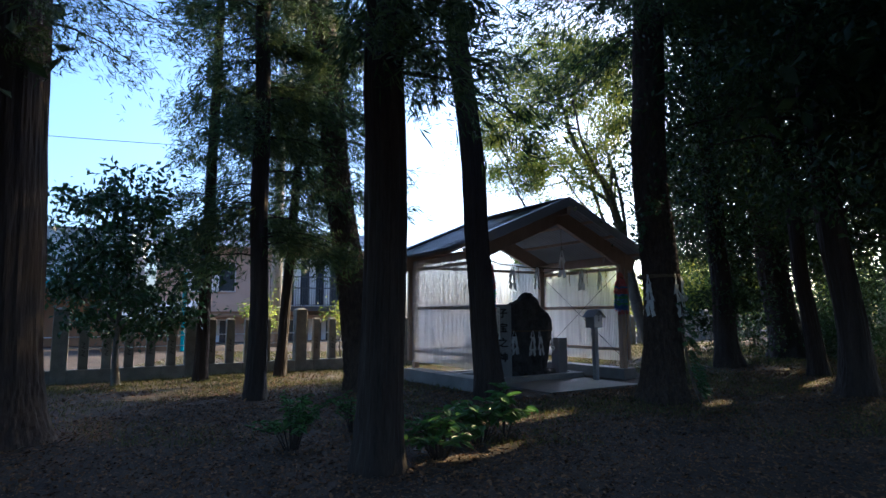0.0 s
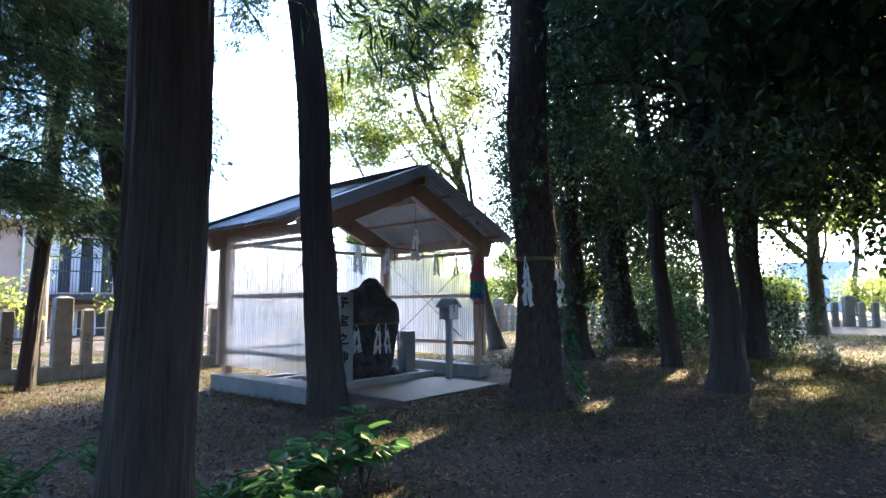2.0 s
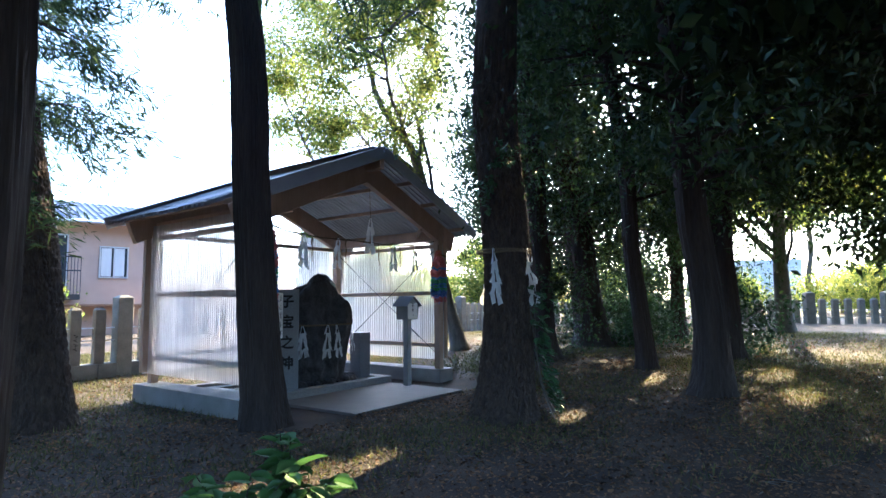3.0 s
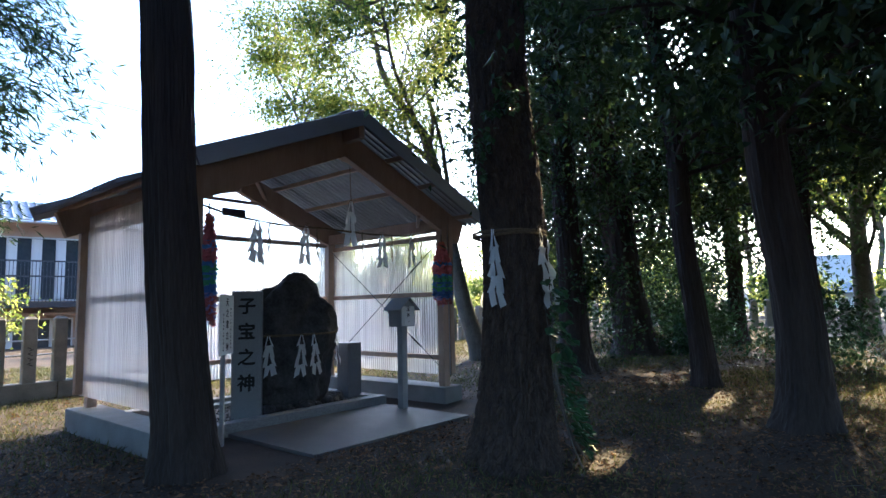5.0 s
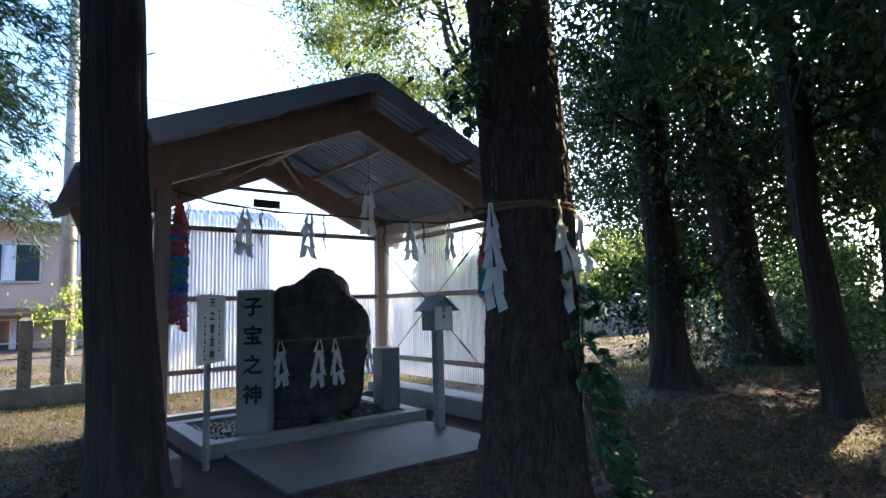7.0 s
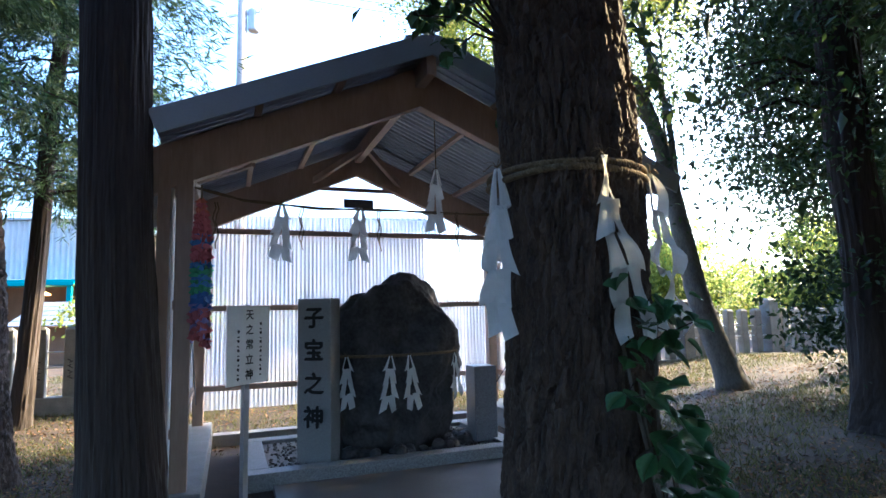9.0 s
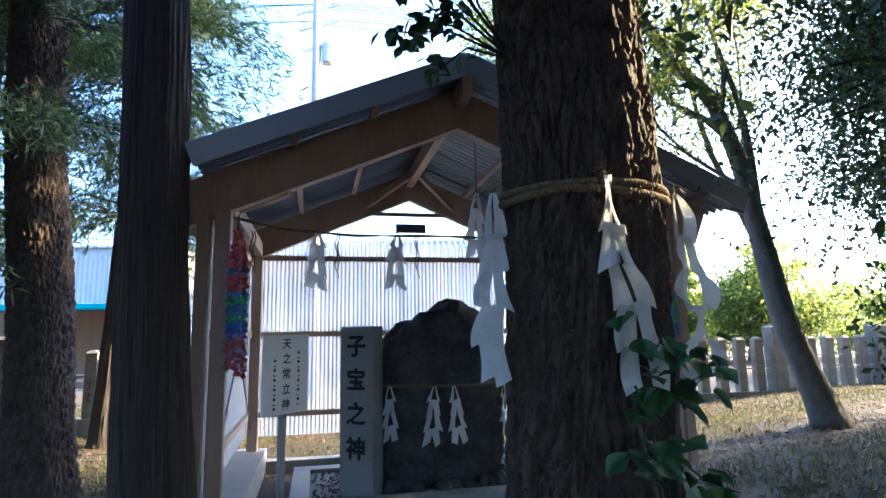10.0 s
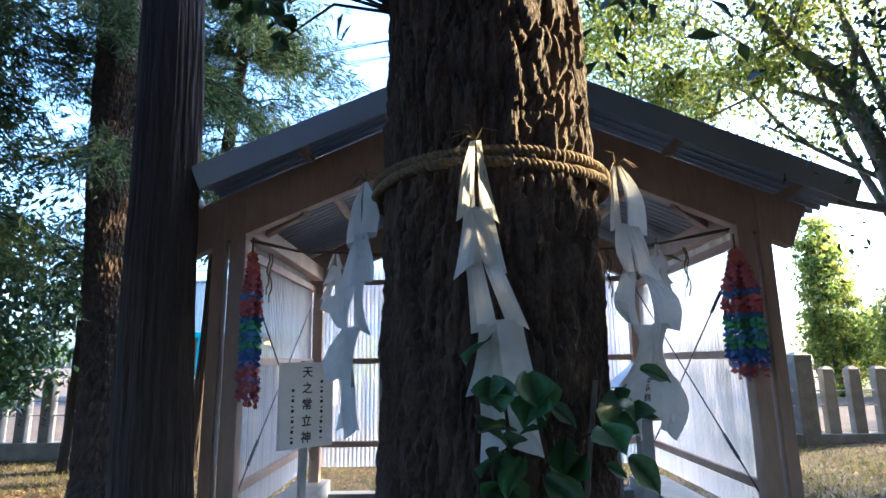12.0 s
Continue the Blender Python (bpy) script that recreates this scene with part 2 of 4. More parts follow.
def cedar_crown(rng, line, low, r, sprays, needle=0.11, per=16, droop=0.5):
    """Drooping limbs with sprays of needles from height low up to the top of the line."""
    top = line[-1].z
    B, W, L = [], [], []
    limbs = []
    for k in range(sprays):
        z = low + (top - low) * rng.random() ** 0.85
        p = min(line, key=lambda q: abs(q.z - z))
        a = rng.random() * 2 * math.pi
        reach = r * (0.45 + 0.6 * rng.random()) * (1 - 0.55 * (z - low) / max(top - low, 0.1))
        d = np.array((math.cos(a), math.sin(a), 0.0))
        start = np.array((p.x, p.y, z))
        s = np.linspace(0, 1, 6)
        pts = [start + d * reach * t + np.array((0, 0, (0.25 * t - droop * t * t) * reach)) for t in s]
        limbs.append(pts)
        m = int(per * (4 + 5 * reach))
        t = 0.18 + 0.82 * rng.random(m)
        mid = start + d * (reach * t)[:, None]
        mid[:, 2] += (0.25 * t - droop * t * t) * reach
        off = rng.normal(size=(m, 3)) * np.array((0.16, 0.16, 0.09)) * (0.5 + reach * 0.4)
        off[:, 2] -= abs(rng.normal(size=m)) * 0.16
        c = mid + off
        w = d * 0.8 + rng.normal(size=(m, 3)) * 0.45 + np.array((0, 0, -0.55))
        for _ in range(5):
            B.append(c + rng.normal(size=(m, 3)) * 0.035)
            W.append(w + rng.normal(size=(m, 3)) * 0.45)
            L.append(needle * (0.6 + 0.8 * rng.random(m)))
    return np.concatenate(B), np.concatenate(W), np.concatenate(L), limbs


def relief_plates(a, z, r, seed):
    """Furrowed bark: long flat plates between narrow deep cracks, flaking at their edges."""
    w = 0.10 * noise.noise((math.cos(a) * 2, math.sin(a) * 2, z * 1.5 + seed)) + 0.03 * noise.noise((math.cos(a) * 9, math.sin(a) * 9, z * 7))
    p = Vector((math.cos(a + w) * r * 26, math.sin(a + w) * r * 26, z * 5.2 + 1.3 * noise.noise((math.cos(a) * 4, math.sin(a) * 4, z + seed)) + seed * 3))
    p += noise.noise_vector(p * 1.3) * 0.45
    d = noise.voronoi(p)[0]
    edge = min(1.0, (d[1] - d[0]) * 3.4)
    q = Vector((math.cos(a) * r * 62, math.sin(a) * r * 62, z * 20))
    return 0.027 * edge ** 0.6 + 0.010 * noise.noise(p * 0.7) + 0.008 * noise.noise(q) + 0.005 * noise.noise(q * 2.3) - 0.024


def relief_scales(a, z, r, seed):
    """Flaky bark of small scales."""
    p = Vector((math.cos(a) * r * 24, math.sin(a) * r * 24, z * 10 + seed * 3))
    d = noise.voronoi(p)[0]
    return 0.022 * min(1.0, (d[1] - d[0]) * 2.2) + 0.009 * noise.noise(p * 1.7) - 0.012


def relief_fibres(a, z, r, seed):
    """Stringy bark of upright strips."""
    p = Vector((math.cos(a) * r * 46, math.sin(a) * r * 46, z * 1.1 + seed * 3))
    q = Vector((math.cos(a) * r * 12, math.sin(a) * r * 12, z * 0.5 + seed))
    return 0.015 * noise.noise(p) + 0.009 * noise.noise(p * 2.1) + 0.018 * noise.noise(q)


def bark_trunk(line_at, height, r0, r1, seed, flare, n, fine, dz, relief):
    """A trunk whose bark stands out in relief, finely up to the height fine and coarsely above it."""
    zs = list(np.arange(0, fine, dz)) + list(np.arange(fine, height + 0.4, 0.4))
    bm = bmesh.new()
    rings = []
    for z in zs:
        c = line_at(z)
        base = (r0 + (r1 - r0) * z / height) * (1 + flare * math.exp(-z / 0.34))
        ring = []
        for k in range(n):
            a = 2 * math.pi * k / n
            r = base * (1 + 0.16 * flare * math.exp(-z / 0.4) * math.sin(a * 5 + seed) + 0.05 * noise.noise((math.cos(a) * 1.4, math.sin(a) * 1.4, z * 0.5 + seed * 7)))
            if z <= fine + 0.4:
                r += relief(a, z, base, seed)
            ring.append(bm.verts.new((c.x + r * math.cos(a), c.y + r * math.sin(a), c.z)))
        rings.append(ring)
    for a, b in zip(rings, rings[1:]):
        for k in range(n):
            bm.faces.new((a[k], a[(k + 1) % n], b[(k + 1) % n], b[k]))
    bm.faces.new(rings[-1])
    return bm


def cedar(x, y, lean, height, r0, r1, seed, low, r, sprays, label, bark=None, flare=0.5, ridges=0.05, needle=0.15, per=11, droop=0.5, leafmat=None, n=20, wobble=0.12, relief=None, fine=5.0, dz=0.03):
    rng = np.random.default_rng(seed)
    z0 = ground_height(x, y) - 0.06
    root = thing("tree", pose(0, 0, 0), label, "tree")
    line = path_points((x, y, z0), lean, height, wobble, seed, 40)

    def line_at(z):
        w = wobble * min(1, (z / height) ** 0.8 * 3)
        return Vector((x + lean[0] * z / height + w * noise.noise((z * 0.35, seed, 0)), y + lean[1] * z / height + w * noise.noise((z * 0.35, seed, 9)), z0 + z))
    if relief:
        part("trunk", bark_trunk(line_at, height, r0, r1, seed, flare, n, fine, dz, relief), bark or M_bark, root)
    else:
        part("trunk", trunk_mesh(line, r0, r1, seed, flare, ridges, n), bark or M_bark, root, smooth=True)
    if sprays:
        B, W, L, limbs = cedar_crown(rng, line, low, r, sprays, needle, per, droop)
        bm = bmesh.new()
        for pts in limbs:
            tube(pts, [0.022, 0.018, 0.014, 0.01, 0.007, 0.004], 4, bm, False)
        tagged(part("branchwork", bm, bark or M_bark, root), kind="stuff")
        leaves("crown", leafmat or M_cedar, B, W, rand_dirs(rng, len(B)), L, L * 0.13, root, kind="stuff")
    return root


def broad_tree(x, y, lean, height, r0, seed, low, r, clumps, per, leaf, label, mat=None, bark=None, squash=0.8, fork=0.45, spread=0.5):
    """A trunk that forks into limbs, and clumps of leaves at the limbs' ends."""
    rng = np.random.default_rng(seed)
    z = ground_height(x, y) - 0.06
    root = thing("tree", pose(0, 0, 0), label, "tree")
    h = height * fork
    line = path_points((x, y, z), (lean[0] * fork, lean[1] * fork), h, 0.25, seed, 16)
    bm = trunk_mesh(line, r0, r0 * 0.6, seed, 0.5, 0.05, 14)
    part("trunk", bm, bark or M_bark_grey, root, smooth=True)
    top = line[-1]
    bm = bmesh.new()
    centre = np.array((x + lean[0], y + lean[1], z + (low + height) / 2))
    size = np.array((r, r, (height - low) / 2 * squash + 0.3))
    B, W, L = [], [], []
    mains = []
    for k in range(6 + int(r)):
        d = rand_dirs(rng, 1)[0]
        d[2] = abs(d[2]) * 0.6
        s0 = line[int(len(line) * (0.5 + 0.49 * k / (6 + int(r))))]
        goal = centre + d * size * 0.75
        if k == 0:
            s0, goal = top, centre + np.array((0, 0, size[2] * 0.8))
        pts = []
        bend = rng.normal(size=3) * 0.18 * r
        for q in range(9):
            t = q / 8
            w = np.array((noise.noise((t * 3, seed, k)), noise.noise((t * 3, seed + 5, k)), noise.noise((t * 3, seed + 9, k)))) * 0.22 * r * t
            pts.append(np.array(s0) * (1 - t) + goal * t + bend * math.sin(3.14 * t) + w)
        k0 = r0 * (0.55 if k == 0 else 0.2 + 0.2 * rng.random())
        tube(pts, [k0 * (1 - 0.8 * q / 8) for q in range(9)], 7, bm, False)
        mains += pts[2:]
    mains = np.array(mains)
    for k in range(clumps):
        d = rand_dirs(rng, 1)[0]
        c = centre + d * size * (0.4 + 0.6 * rng.random() ** 0.5)
        if k % 2 == 0:
            near = mains[np.argmin(((mains - c) ** 2).sum(1) + 0.3 * (mains[:, 2] > c[2]))]
            m1 = near * 0.5 + c * 0.5 + rng.normal(size=3) * 0.1 * r + np.array((0, 0, 0.05 * r))
            k0 = r0 * 0.13
            tube([near, m1, c], [k0, k0 * 0.6, k0 * 0.25], 5, bm, False)
        n = int(per * (0.5 + rng.random()))
        B.append(c + rng.normal(size=(n, 3)) * np.array((1, 1, 0.6)) * spread * (0.5 + 0.7 * rng.random()))
        W.append(rng.normal(size=(n, 3)) + np.array((0, 0, -0.5)))
        L.append(leaf * (0.6 + 0.8 * rng.random(n)))
    tagged(part("limbwork", bm, bark or M_bark_grey, root, smooth=True), kind="stuff")
    B, W, L = np.concatenate(B), np.concatenate(W), np.concatenate(L)
    leaves("crown", mat or M_broad, B, W, rand_dirs(rng, len(B)) + np.array((0, 0, 0.8)), L, L * 0.5, root, kind="stuff")
    return root


# ---- ground ----
def sheet(x0, x1, y0, y1, nx, ny, f, bm=None):
    bm = bm or bmesh.new()
    g = [[bm.verts.new((x0 + (x1 - x0) * i / nx, y0 + (y1 - y0) * j / ny, 0)) for j in range(ny + 1)] for i in range(nx + 1)]
    for i in range(nx):
        for j in range(ny):
            bm.faces.new((g[i][j], g[i + 1][j], g[i + 1][j + 1], g[i][j + 1]))
    for v in bm.verts:
        v.co.z = f(v.co.x, v.co.y)
    return bm


def spread_axis(a, b, n, far):
    inner = list(np.linspace(a, b, n))
    return [a - far, a - far / 4, a - 20, a - 8] + inner + [b + 8, b + 20, b + far / 4, b + far]


bm = bmesh.new()
xs, ys = spread_axis(-12, 20, 130, 2500), spread_axis(-6, 28, 130, 2500)
grid = [[bm.verts.new((x, y, ground_height(x, y))) for y in ys] for x in xs]
for i in range(len(xs) - 1):
    for j in range(len(ys) - 1):
        bm.faces.new((grid[i][j], grid[i + 1][j], grid[i + 1][j + 1], grid[i][j + 1]))
tagged(part("ground", bm, M_soil, smooth=True), "bare brown earth with fallen leaves under the trees", "ground", kind="structure")

# ---- shelter ----
SHELTER = pose(1.7175, 13.24, 0, 0, 0, 32)
HW, HD = 1.93, 1.36          # posts from the middle, across and in depth
SLOPE, RIDGE = 0.425, 3.88


def roof_z(x):
    return RIDGE - SLOPE * abs(x)


def wave_sheet(length, height, pitch=0.05, depth=0.012, per=4, thick=0.0):
    """A corrugated sheet in x and z that waves in y."""
    bm = bmesh.new()
    n = int(length / pitch * per)
    cols = []
    for i in range(n + 1):
        x = length * i / n
        y = depth * math.sin(2 * math.pi * i / per + 0.6)
        cols.append((bm.verts.new((x, y, 0)), bm.verts.new((x, y, height))))
    for a, b in zip(cols, cols[1:]):
        bm.faces.new((a[0], b[0], b[1], a[1]))
    return bm


def build_shelter():
    root = thing("shelter", SHELTER, "open-fronted timber shelter with metal gable roof and clear ribbed walls", "shelter")
    for sx in (-1, 1):
        for y in (-HD, HD):
            part("post", box(sx * HW - 0.06, y - 0.06, 0.24, sx * HW + 0.06, y + 0.06, roof_z(HW) - 0.2, 0.008), M_timber, root)
        # outer studs that carry the clear sheets
        for y in (-HD - 0.02, HD + 0.02):
            part("stud", box(sx * 2.075 - 0.045, y - 0.045, 0.42, sx * 2.075 + 0.045, y + 0.045, roof_z(2.12) - 0.16, 0.006), M_timber, root)
        part("wall_plate", box(sx * HW - 0.06, -HD + 0.06, 2.60, sx * HW + 0.06, HD - 0.06, 2.76, 0.008), M_timber, root)
        for y in (-HD, HD):
            part("rafter", beam((sx * 2.35, y, roof_z(2.35) - 0.315), (0.0, y, RIDGE - 0.315), 0.11, 0.34), M_timber, root)
        for x in (0.75, 1.4, 2.25):
            part("purlin", beam((sx * x, -HD - 0.38, roof_z(x) - 0.11), (sx * x, HD + 0.36, roof_z(x) - 0.11), 0.06, 0.06), M_timber, root)
        for z in (0.66, 1.62, 2.5):
            part("rail", box(sx * 1.985 - 0.02, -HD, z - 0.035, sx * 1.985 + 0.02, HD, z + 0.035, 0.004), M_timber, root)
        # corner knee braces, flat under the plates
        part("knee_brace", beam((sx * HW, -HD + 0.5, 2.7), (sx * (HW - 0.5), -HD, 2.78), 0.05, 0.09), M_timber, root)
        # steel cross ties on the side walls
        for a, b in (((-HD + 0.06, 0.5), (HD - 0.06, 2.45)), ((-HD + 0.06, 2.45), (HD - 0.06, 0.5))):
            part("cross_tie", tube([(sx * 1.95, a[0], a[1]), (sx * 1.95, b[0], b[1])], 0.007, 6), M_darkmetal, root)
            mid = [(sx * 1.95, a[0] + (b[0] - a[0]) * s, a[1] + (b[1] - a[1]) * s) for s in (0.16, 0.24)]
            part("turnbuckle", tube(mid, 0.014, 8), M_darkmetal, root)
    part("ridge_beam", beam((0, -HD - 0.38, RIDGE - 0.24), (0, HD + 0.36, RIDGE - 0.24), 0.09, 0.18), M_timber, root)
    for sx in (-1, 1):
        part("strut", beam((sx * 0.62, -HD, roof_z(0.62) - 0.36), (sx * 0.03, -HD + 0.5, RIDGE - 0.26), 0.06, 0.08), M_timber, root)
        part("strut", beam((sx * 0.62, HD, roof_z(0.62) - 0.36), (sx * 0.03, HD - 0.5, RIDGE - 0.26), 0.06, 0.08), M_timber, root)
    for z in (0.66, 1.62, 2.58):
        part("rail", box(-HW + 0.06, HD + 0.0, z - 0.035, HW - 0.06, HD + 0.04, z + 0.035, 0.004), M_timber, root)
    part("gable_rail", box(-0.95, HD - 0.02, 3.16, 0.95, HD + 0.02, 3.21, 0.004), M_timber, root)
    # clear sheets
    for k, (x0, x1) in enumerate(((-2.05, -0.75), (-0.78, 0.62), (0.59, 2.05))):
        ob = part("clear_sheet", wave_sheet(x1 - x0, 2.40), M_poly, root, "clear ribbed polycarbonate sheet")
        ob.location = (x0, HD + 0.055 + 0.006 * (k % 2), 0.40)
        ob.visible_shadow = False
    for sx in (-1, 1):
        for k, (y0, y1) in enumerate(((-1.42, 0.02), (-0.02, 1.42))):
            ob = part("clear_sheet", wave_sheet(y1 - y0, 2.30), M_poly, root, "clear ribbed polycarbonate sheet")
            ob.rotation_euler = (0, 0, math.pi / 2)
            ob.location = (sx * (2.02 + 0.006 * k), y0, 0.40)
            ob.visible_shadow = False
    # roofing
    for sx in (-1, 1):
        edge = 2.56
        y0, y1 = -1.76, 1.72
        for k in range(5):
            a, b = y0 + (y1 - y0) * k / 5, y0 + (y1 - y0) * (k + 1) / 5 + (0.03 if k < 4 else 0)
            out = edge
            if sx < 0 and k < 1:
                out = 2.12      # trimmed back beside a tree
            bm = bmesh.new()
            n = int((b - a) / 0.1 * 8)
            rows = []
            for i in range(n + 1):
                y = a + (b - a) * i / n
                d = 0.034 * max(-0.8, min(0.8, 1.5 * math.cos(2 * math.pi * y / 0.1))) + 0.004 * (k % 2)
                rows.append([bm.verts.new((sx * x, y, roof_z(x) - 0.06 + d)) for x in (0.0, out)])
            for p, q in zip(rows, rows[1:]):
                bm.faces.new((p[0], q[0], q[1], p[1]))
            bmesh.ops.solidify(bm, geom=bm.faces[:], thickness=0.003)
            part("roof_sheet", bm, M_steel, root, "grey corrugated steel sheet")
        for y, out in ((y0 - 0.012, 2.12 if sx < 0 else edge), (y1 + 0.012, edge)):
            part("verge_flashing", beam((sx * (out + 0.01), y, roof_z(out) - 0.065), (0, y, RIDGE - 0.065), 0.02, 0.19, 0.004), M_flash, root, "folded grey steel verge trim")
            s = 1 if y < 0 else -1
            part("verge_cap", beam((sx * (out + 0.01), y + s * 0.08, roof_z(out) + 0.026), (0, y + s * 0.08, RIDGE + 0.026), 0.18, 0.012, 0.003), M_flash, root)
    for sx in (-1, 1):
        part("ridge_cap", beam((sx * 0.11, -1.76, RIDGE - 0.02), (sx * 0.11, 1.72, RIDGE - 0.02), 0.24, 0.012, 0.003), M_flash, root)
    return root


build_shelter()

# ---- kerbs, slab and plinth under the shelter ----
def on_shelter(x, y, z=0.0, turn=0.0):
    return SHELTER @ pose(x, y, z, 0, 0, turn)


for sx in (-1, 1):
    k = part("kerb", box(-0.2, -1.5, -0.1, 0.2, 1.5, 0.25, 0.012), M_concrete)
    k.matrix_basis = on_shelter(sx * 1.97, 0)
    tagged(k, "smooth pale concrete footing kerb under the shelter posts", "kerb", "shelter kerbs")
k = part("kerb", box(-1.76, -0.09, -0.1, 1.76, 0.09, 0.12, 0.01), M_concrete)
k.matrix_basis = on_shelter(0, 1.41)
tagged(k, "low concrete footing strip along the shelter's back", "kerb", "shelter kerbs")
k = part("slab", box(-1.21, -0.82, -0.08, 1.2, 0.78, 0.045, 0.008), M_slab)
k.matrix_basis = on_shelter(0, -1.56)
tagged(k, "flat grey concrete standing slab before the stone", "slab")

plinth = thing("plinth", on_shelter(0, 0), "low pale granite border filled with dark gravel", "plinth")
for a in ((-1.42, -0.76, 1.30, -0.58), (-1.42, 0.62, 1.30, 0.80), (-1.42, -0.575, -1.24, 0.615), (1.12, -0.575, 1.30, 0.615)):
    part("border_stone", box(a[0], a[1], -0.06, a[2], a[3], 0.15, 0.008), M_granite, plinth)
part("bed", box(-1.24, -0.58, -0.05, 1.12, 0.62, 0.11), M_gravel, plinth)


# ---- the stone, the name pillar and what stands by them ----
def build_rock():
    bm = bmesh.new()
    bmesh.ops.create_icosphere(bm, subdivisions=6, radius=1)
    for v in bm.verts:
        d = v.co.normalized()
        z = d.z
        w = 0.66 + 0.04 * math.sin(z * 3)
        if z < -0.1:
            w += 0.06 * (-z)
        p = Vector((d.x * w, d.y * 0.36, z * 0.98))
        # square the outline a little and pinch the waist
        r = max(abs(d.x), 1e-6)
        p.x *= 1 + 0.16 * (1 - abs(z)) * r
        p.x *= 1 - 0.06 * math.exp(-((z + 0.18) / 0.1) ** 2)
        if z < -0.3:
            p.x *= 1 + 0.35 * (-z - 0.3)
            p.y *= 1 + 0.5 * (-z - 0.3)
        p += d * (0.16 * noise.noise(d * 1.3 + Vector((4, 1, 2))) + 0.07 * noise.noise(d * 3.1) + 0.03 * noise.noise(d * 8) + 0.012 * noise.noise(d * 20))
        v.co = p
    ob = part("boulder", bm, M_rock, smooth=True)
    ob.matrix_basis = on_shelter(0.06, -0.12, 0.93, 0)
    return tagged(ob, "large dark rounded sacred boulder standing on end", "boulder")


build_rock()
rng = np.random.default_rng(5)


def stones(name, n, place, size, mat, label, category):
    """Many small stones in one mesh."""
    bm = bmesh.new()
    for i in range(n):
        x, y, z = place()
        s = size * (0.5 + rng.random())
        m = Matrix.LocRotScale((x, y, z), Euler(rng.random(3) * 6.28), (s, s * (0.6 + 0.4 * rng.random()), s * 0.6))
        r = bmesh.ops.create_icosphere(bm, subdivisions=1, radius=1, matrix=m)
    ob = part(name, bm, mat)
    ob.matrix_basis = SHELTER
    return tagged(ob, label, category, kind="stuff")


stones("gravel", 900, lambda: (rng.uniform(-1.22, 1.1), rng.uniform(-0.56, 0.58), 0.115), 0.016, M_gravel, "dark gravel bed inside the granite border", "gravel")
bm = bmesh.new()
for i in range(80):
    a = rng.uniform(0, 6.28)
    s = rng.uniform(0.05, 0.11)
    c = (0.06 + math.cos(a) * rng.uniform(0.62, 0.86), -0.12 + math.sin(a) * rng.uniform(0.32, 0.45), 0.13)
    bmesh.ops.create_icosphere(bm, subdivisions=2, radius=1, matrix=Matrix.LocRotScale(c, Euler(rng.random(3) * 6.28), (s, s * 0.8, s * 0.7)))
for v in bm.verts:
    v.co += Vector((noise.noise(v.co * 14), noise.noise(v.co * 14 + Vector((5, 0, 0))), noise.noise(v.co * 14 + Vector((0, 7, 0))))) * 0.02
ob = part("footing_stones", bm, M_rock)
ob.matrix_basis = SHELTER
tagged(ob, "rough dark lava stones packed round the boulder's foot", "stones", kind="stuff")

pillar = thing("name_pillar", on_shelter(-0.766, -0.418, 0.08, -36), "grey granite name pillar with carved black characters", "stone pillar")
part("shaft", box(-0.18, -0.10, 0, 0.18, 0.10, 1.60, 0.012), M_granite, pillar)


def writing(text, m, size, parent=None, name="writing", mat=None, thick=0.004, bold=0.0):
    """Text as a mesh, its strokes doubled to make them bolder."""
    c = bpy.data.curves.new(name, "FONT")
    c.body, c.size, c.extrude, c.align_x, c.align_y = text, size, thick, "CENTER", "CENTER"
    tmp = bpy.data.objects.new(name, c)
    scene.collection.objects.link(tmp)
    me = bpy.data.meshes.new_from_object(tmp.evaluated_get(bpy.context.evaluated_depsgraph_get()))
    bpy.data.objects.remove(tmp)
    if bold:
        bm = bmesh.new()
        for k, (dx, dy) in enumerate(((0, 0), (1, 0.4), (-1, -0.4), (0.3, 1), (-0.3, -1))):
            had = set(bm.verts)
            bm.from_mesh(me)
            bmesh.ops.translate(bm, verts=[v for v in bm.verts if v not in had], vec=(dx * bold, dy * bold, 0.0004 * k))
        bm.to_mesh(me)
        bm.free()
    me.materials.clear()
    me.materials.append(mat or M_ink)
    ob = new(name, me)
    ob.parent = parent
    ob.matrix_basis = m
    return ob


for i, c in enumerate("子宝之神"):
    writing(c, pose(0.0, -0.103, 1.40 - 0.315 * i, 90, 0, 0), 0.215, pillar, "character", thick=0.003, bold=0.007)

dark = thing("short_pillar", on_shelter(1.05, -0.22, 0.12, 0), "short polished dark granite pillar", "stone pillar")
part("shaft", box(-0.13, -0.13, 0, 0.13, 0.13, 0.80, 0.012), M_granite_dark, dark)

collection_box = thing("offering_box", on_shelter(1.08, -1.32, 0.045, 0), "small house-shaped steel offering box on a square post", "offering box")
part("post", box(-0.05, -0.05, 0, 0.05, 0.05, 1.12, 0.006), M_greypaint, collection_box)
part("case", box(-0.14, -0.12, 1.12, 0.14, 0.12, 1.38, 0.004), M_greypaint, collection_box)
bm = bmesh.new()
pr = [(-0.14, 1.38), (0.14, 1.38), (0, 1.50)]
f = [bm.verts.new((x, -0.12, z)) for x, z in pr]
g = [bm.verts.new((x, 0.12, z)) for x, z in pr]
bm.faces.new(f)
bm.faces.new(g[::-1])
for i in range(3):
    bm.faces.new((f[i], f[(i + 1) % 3], g[(i + 1) % 3], g[i]))
part("gable", bm, M_greypaint, collection_box)
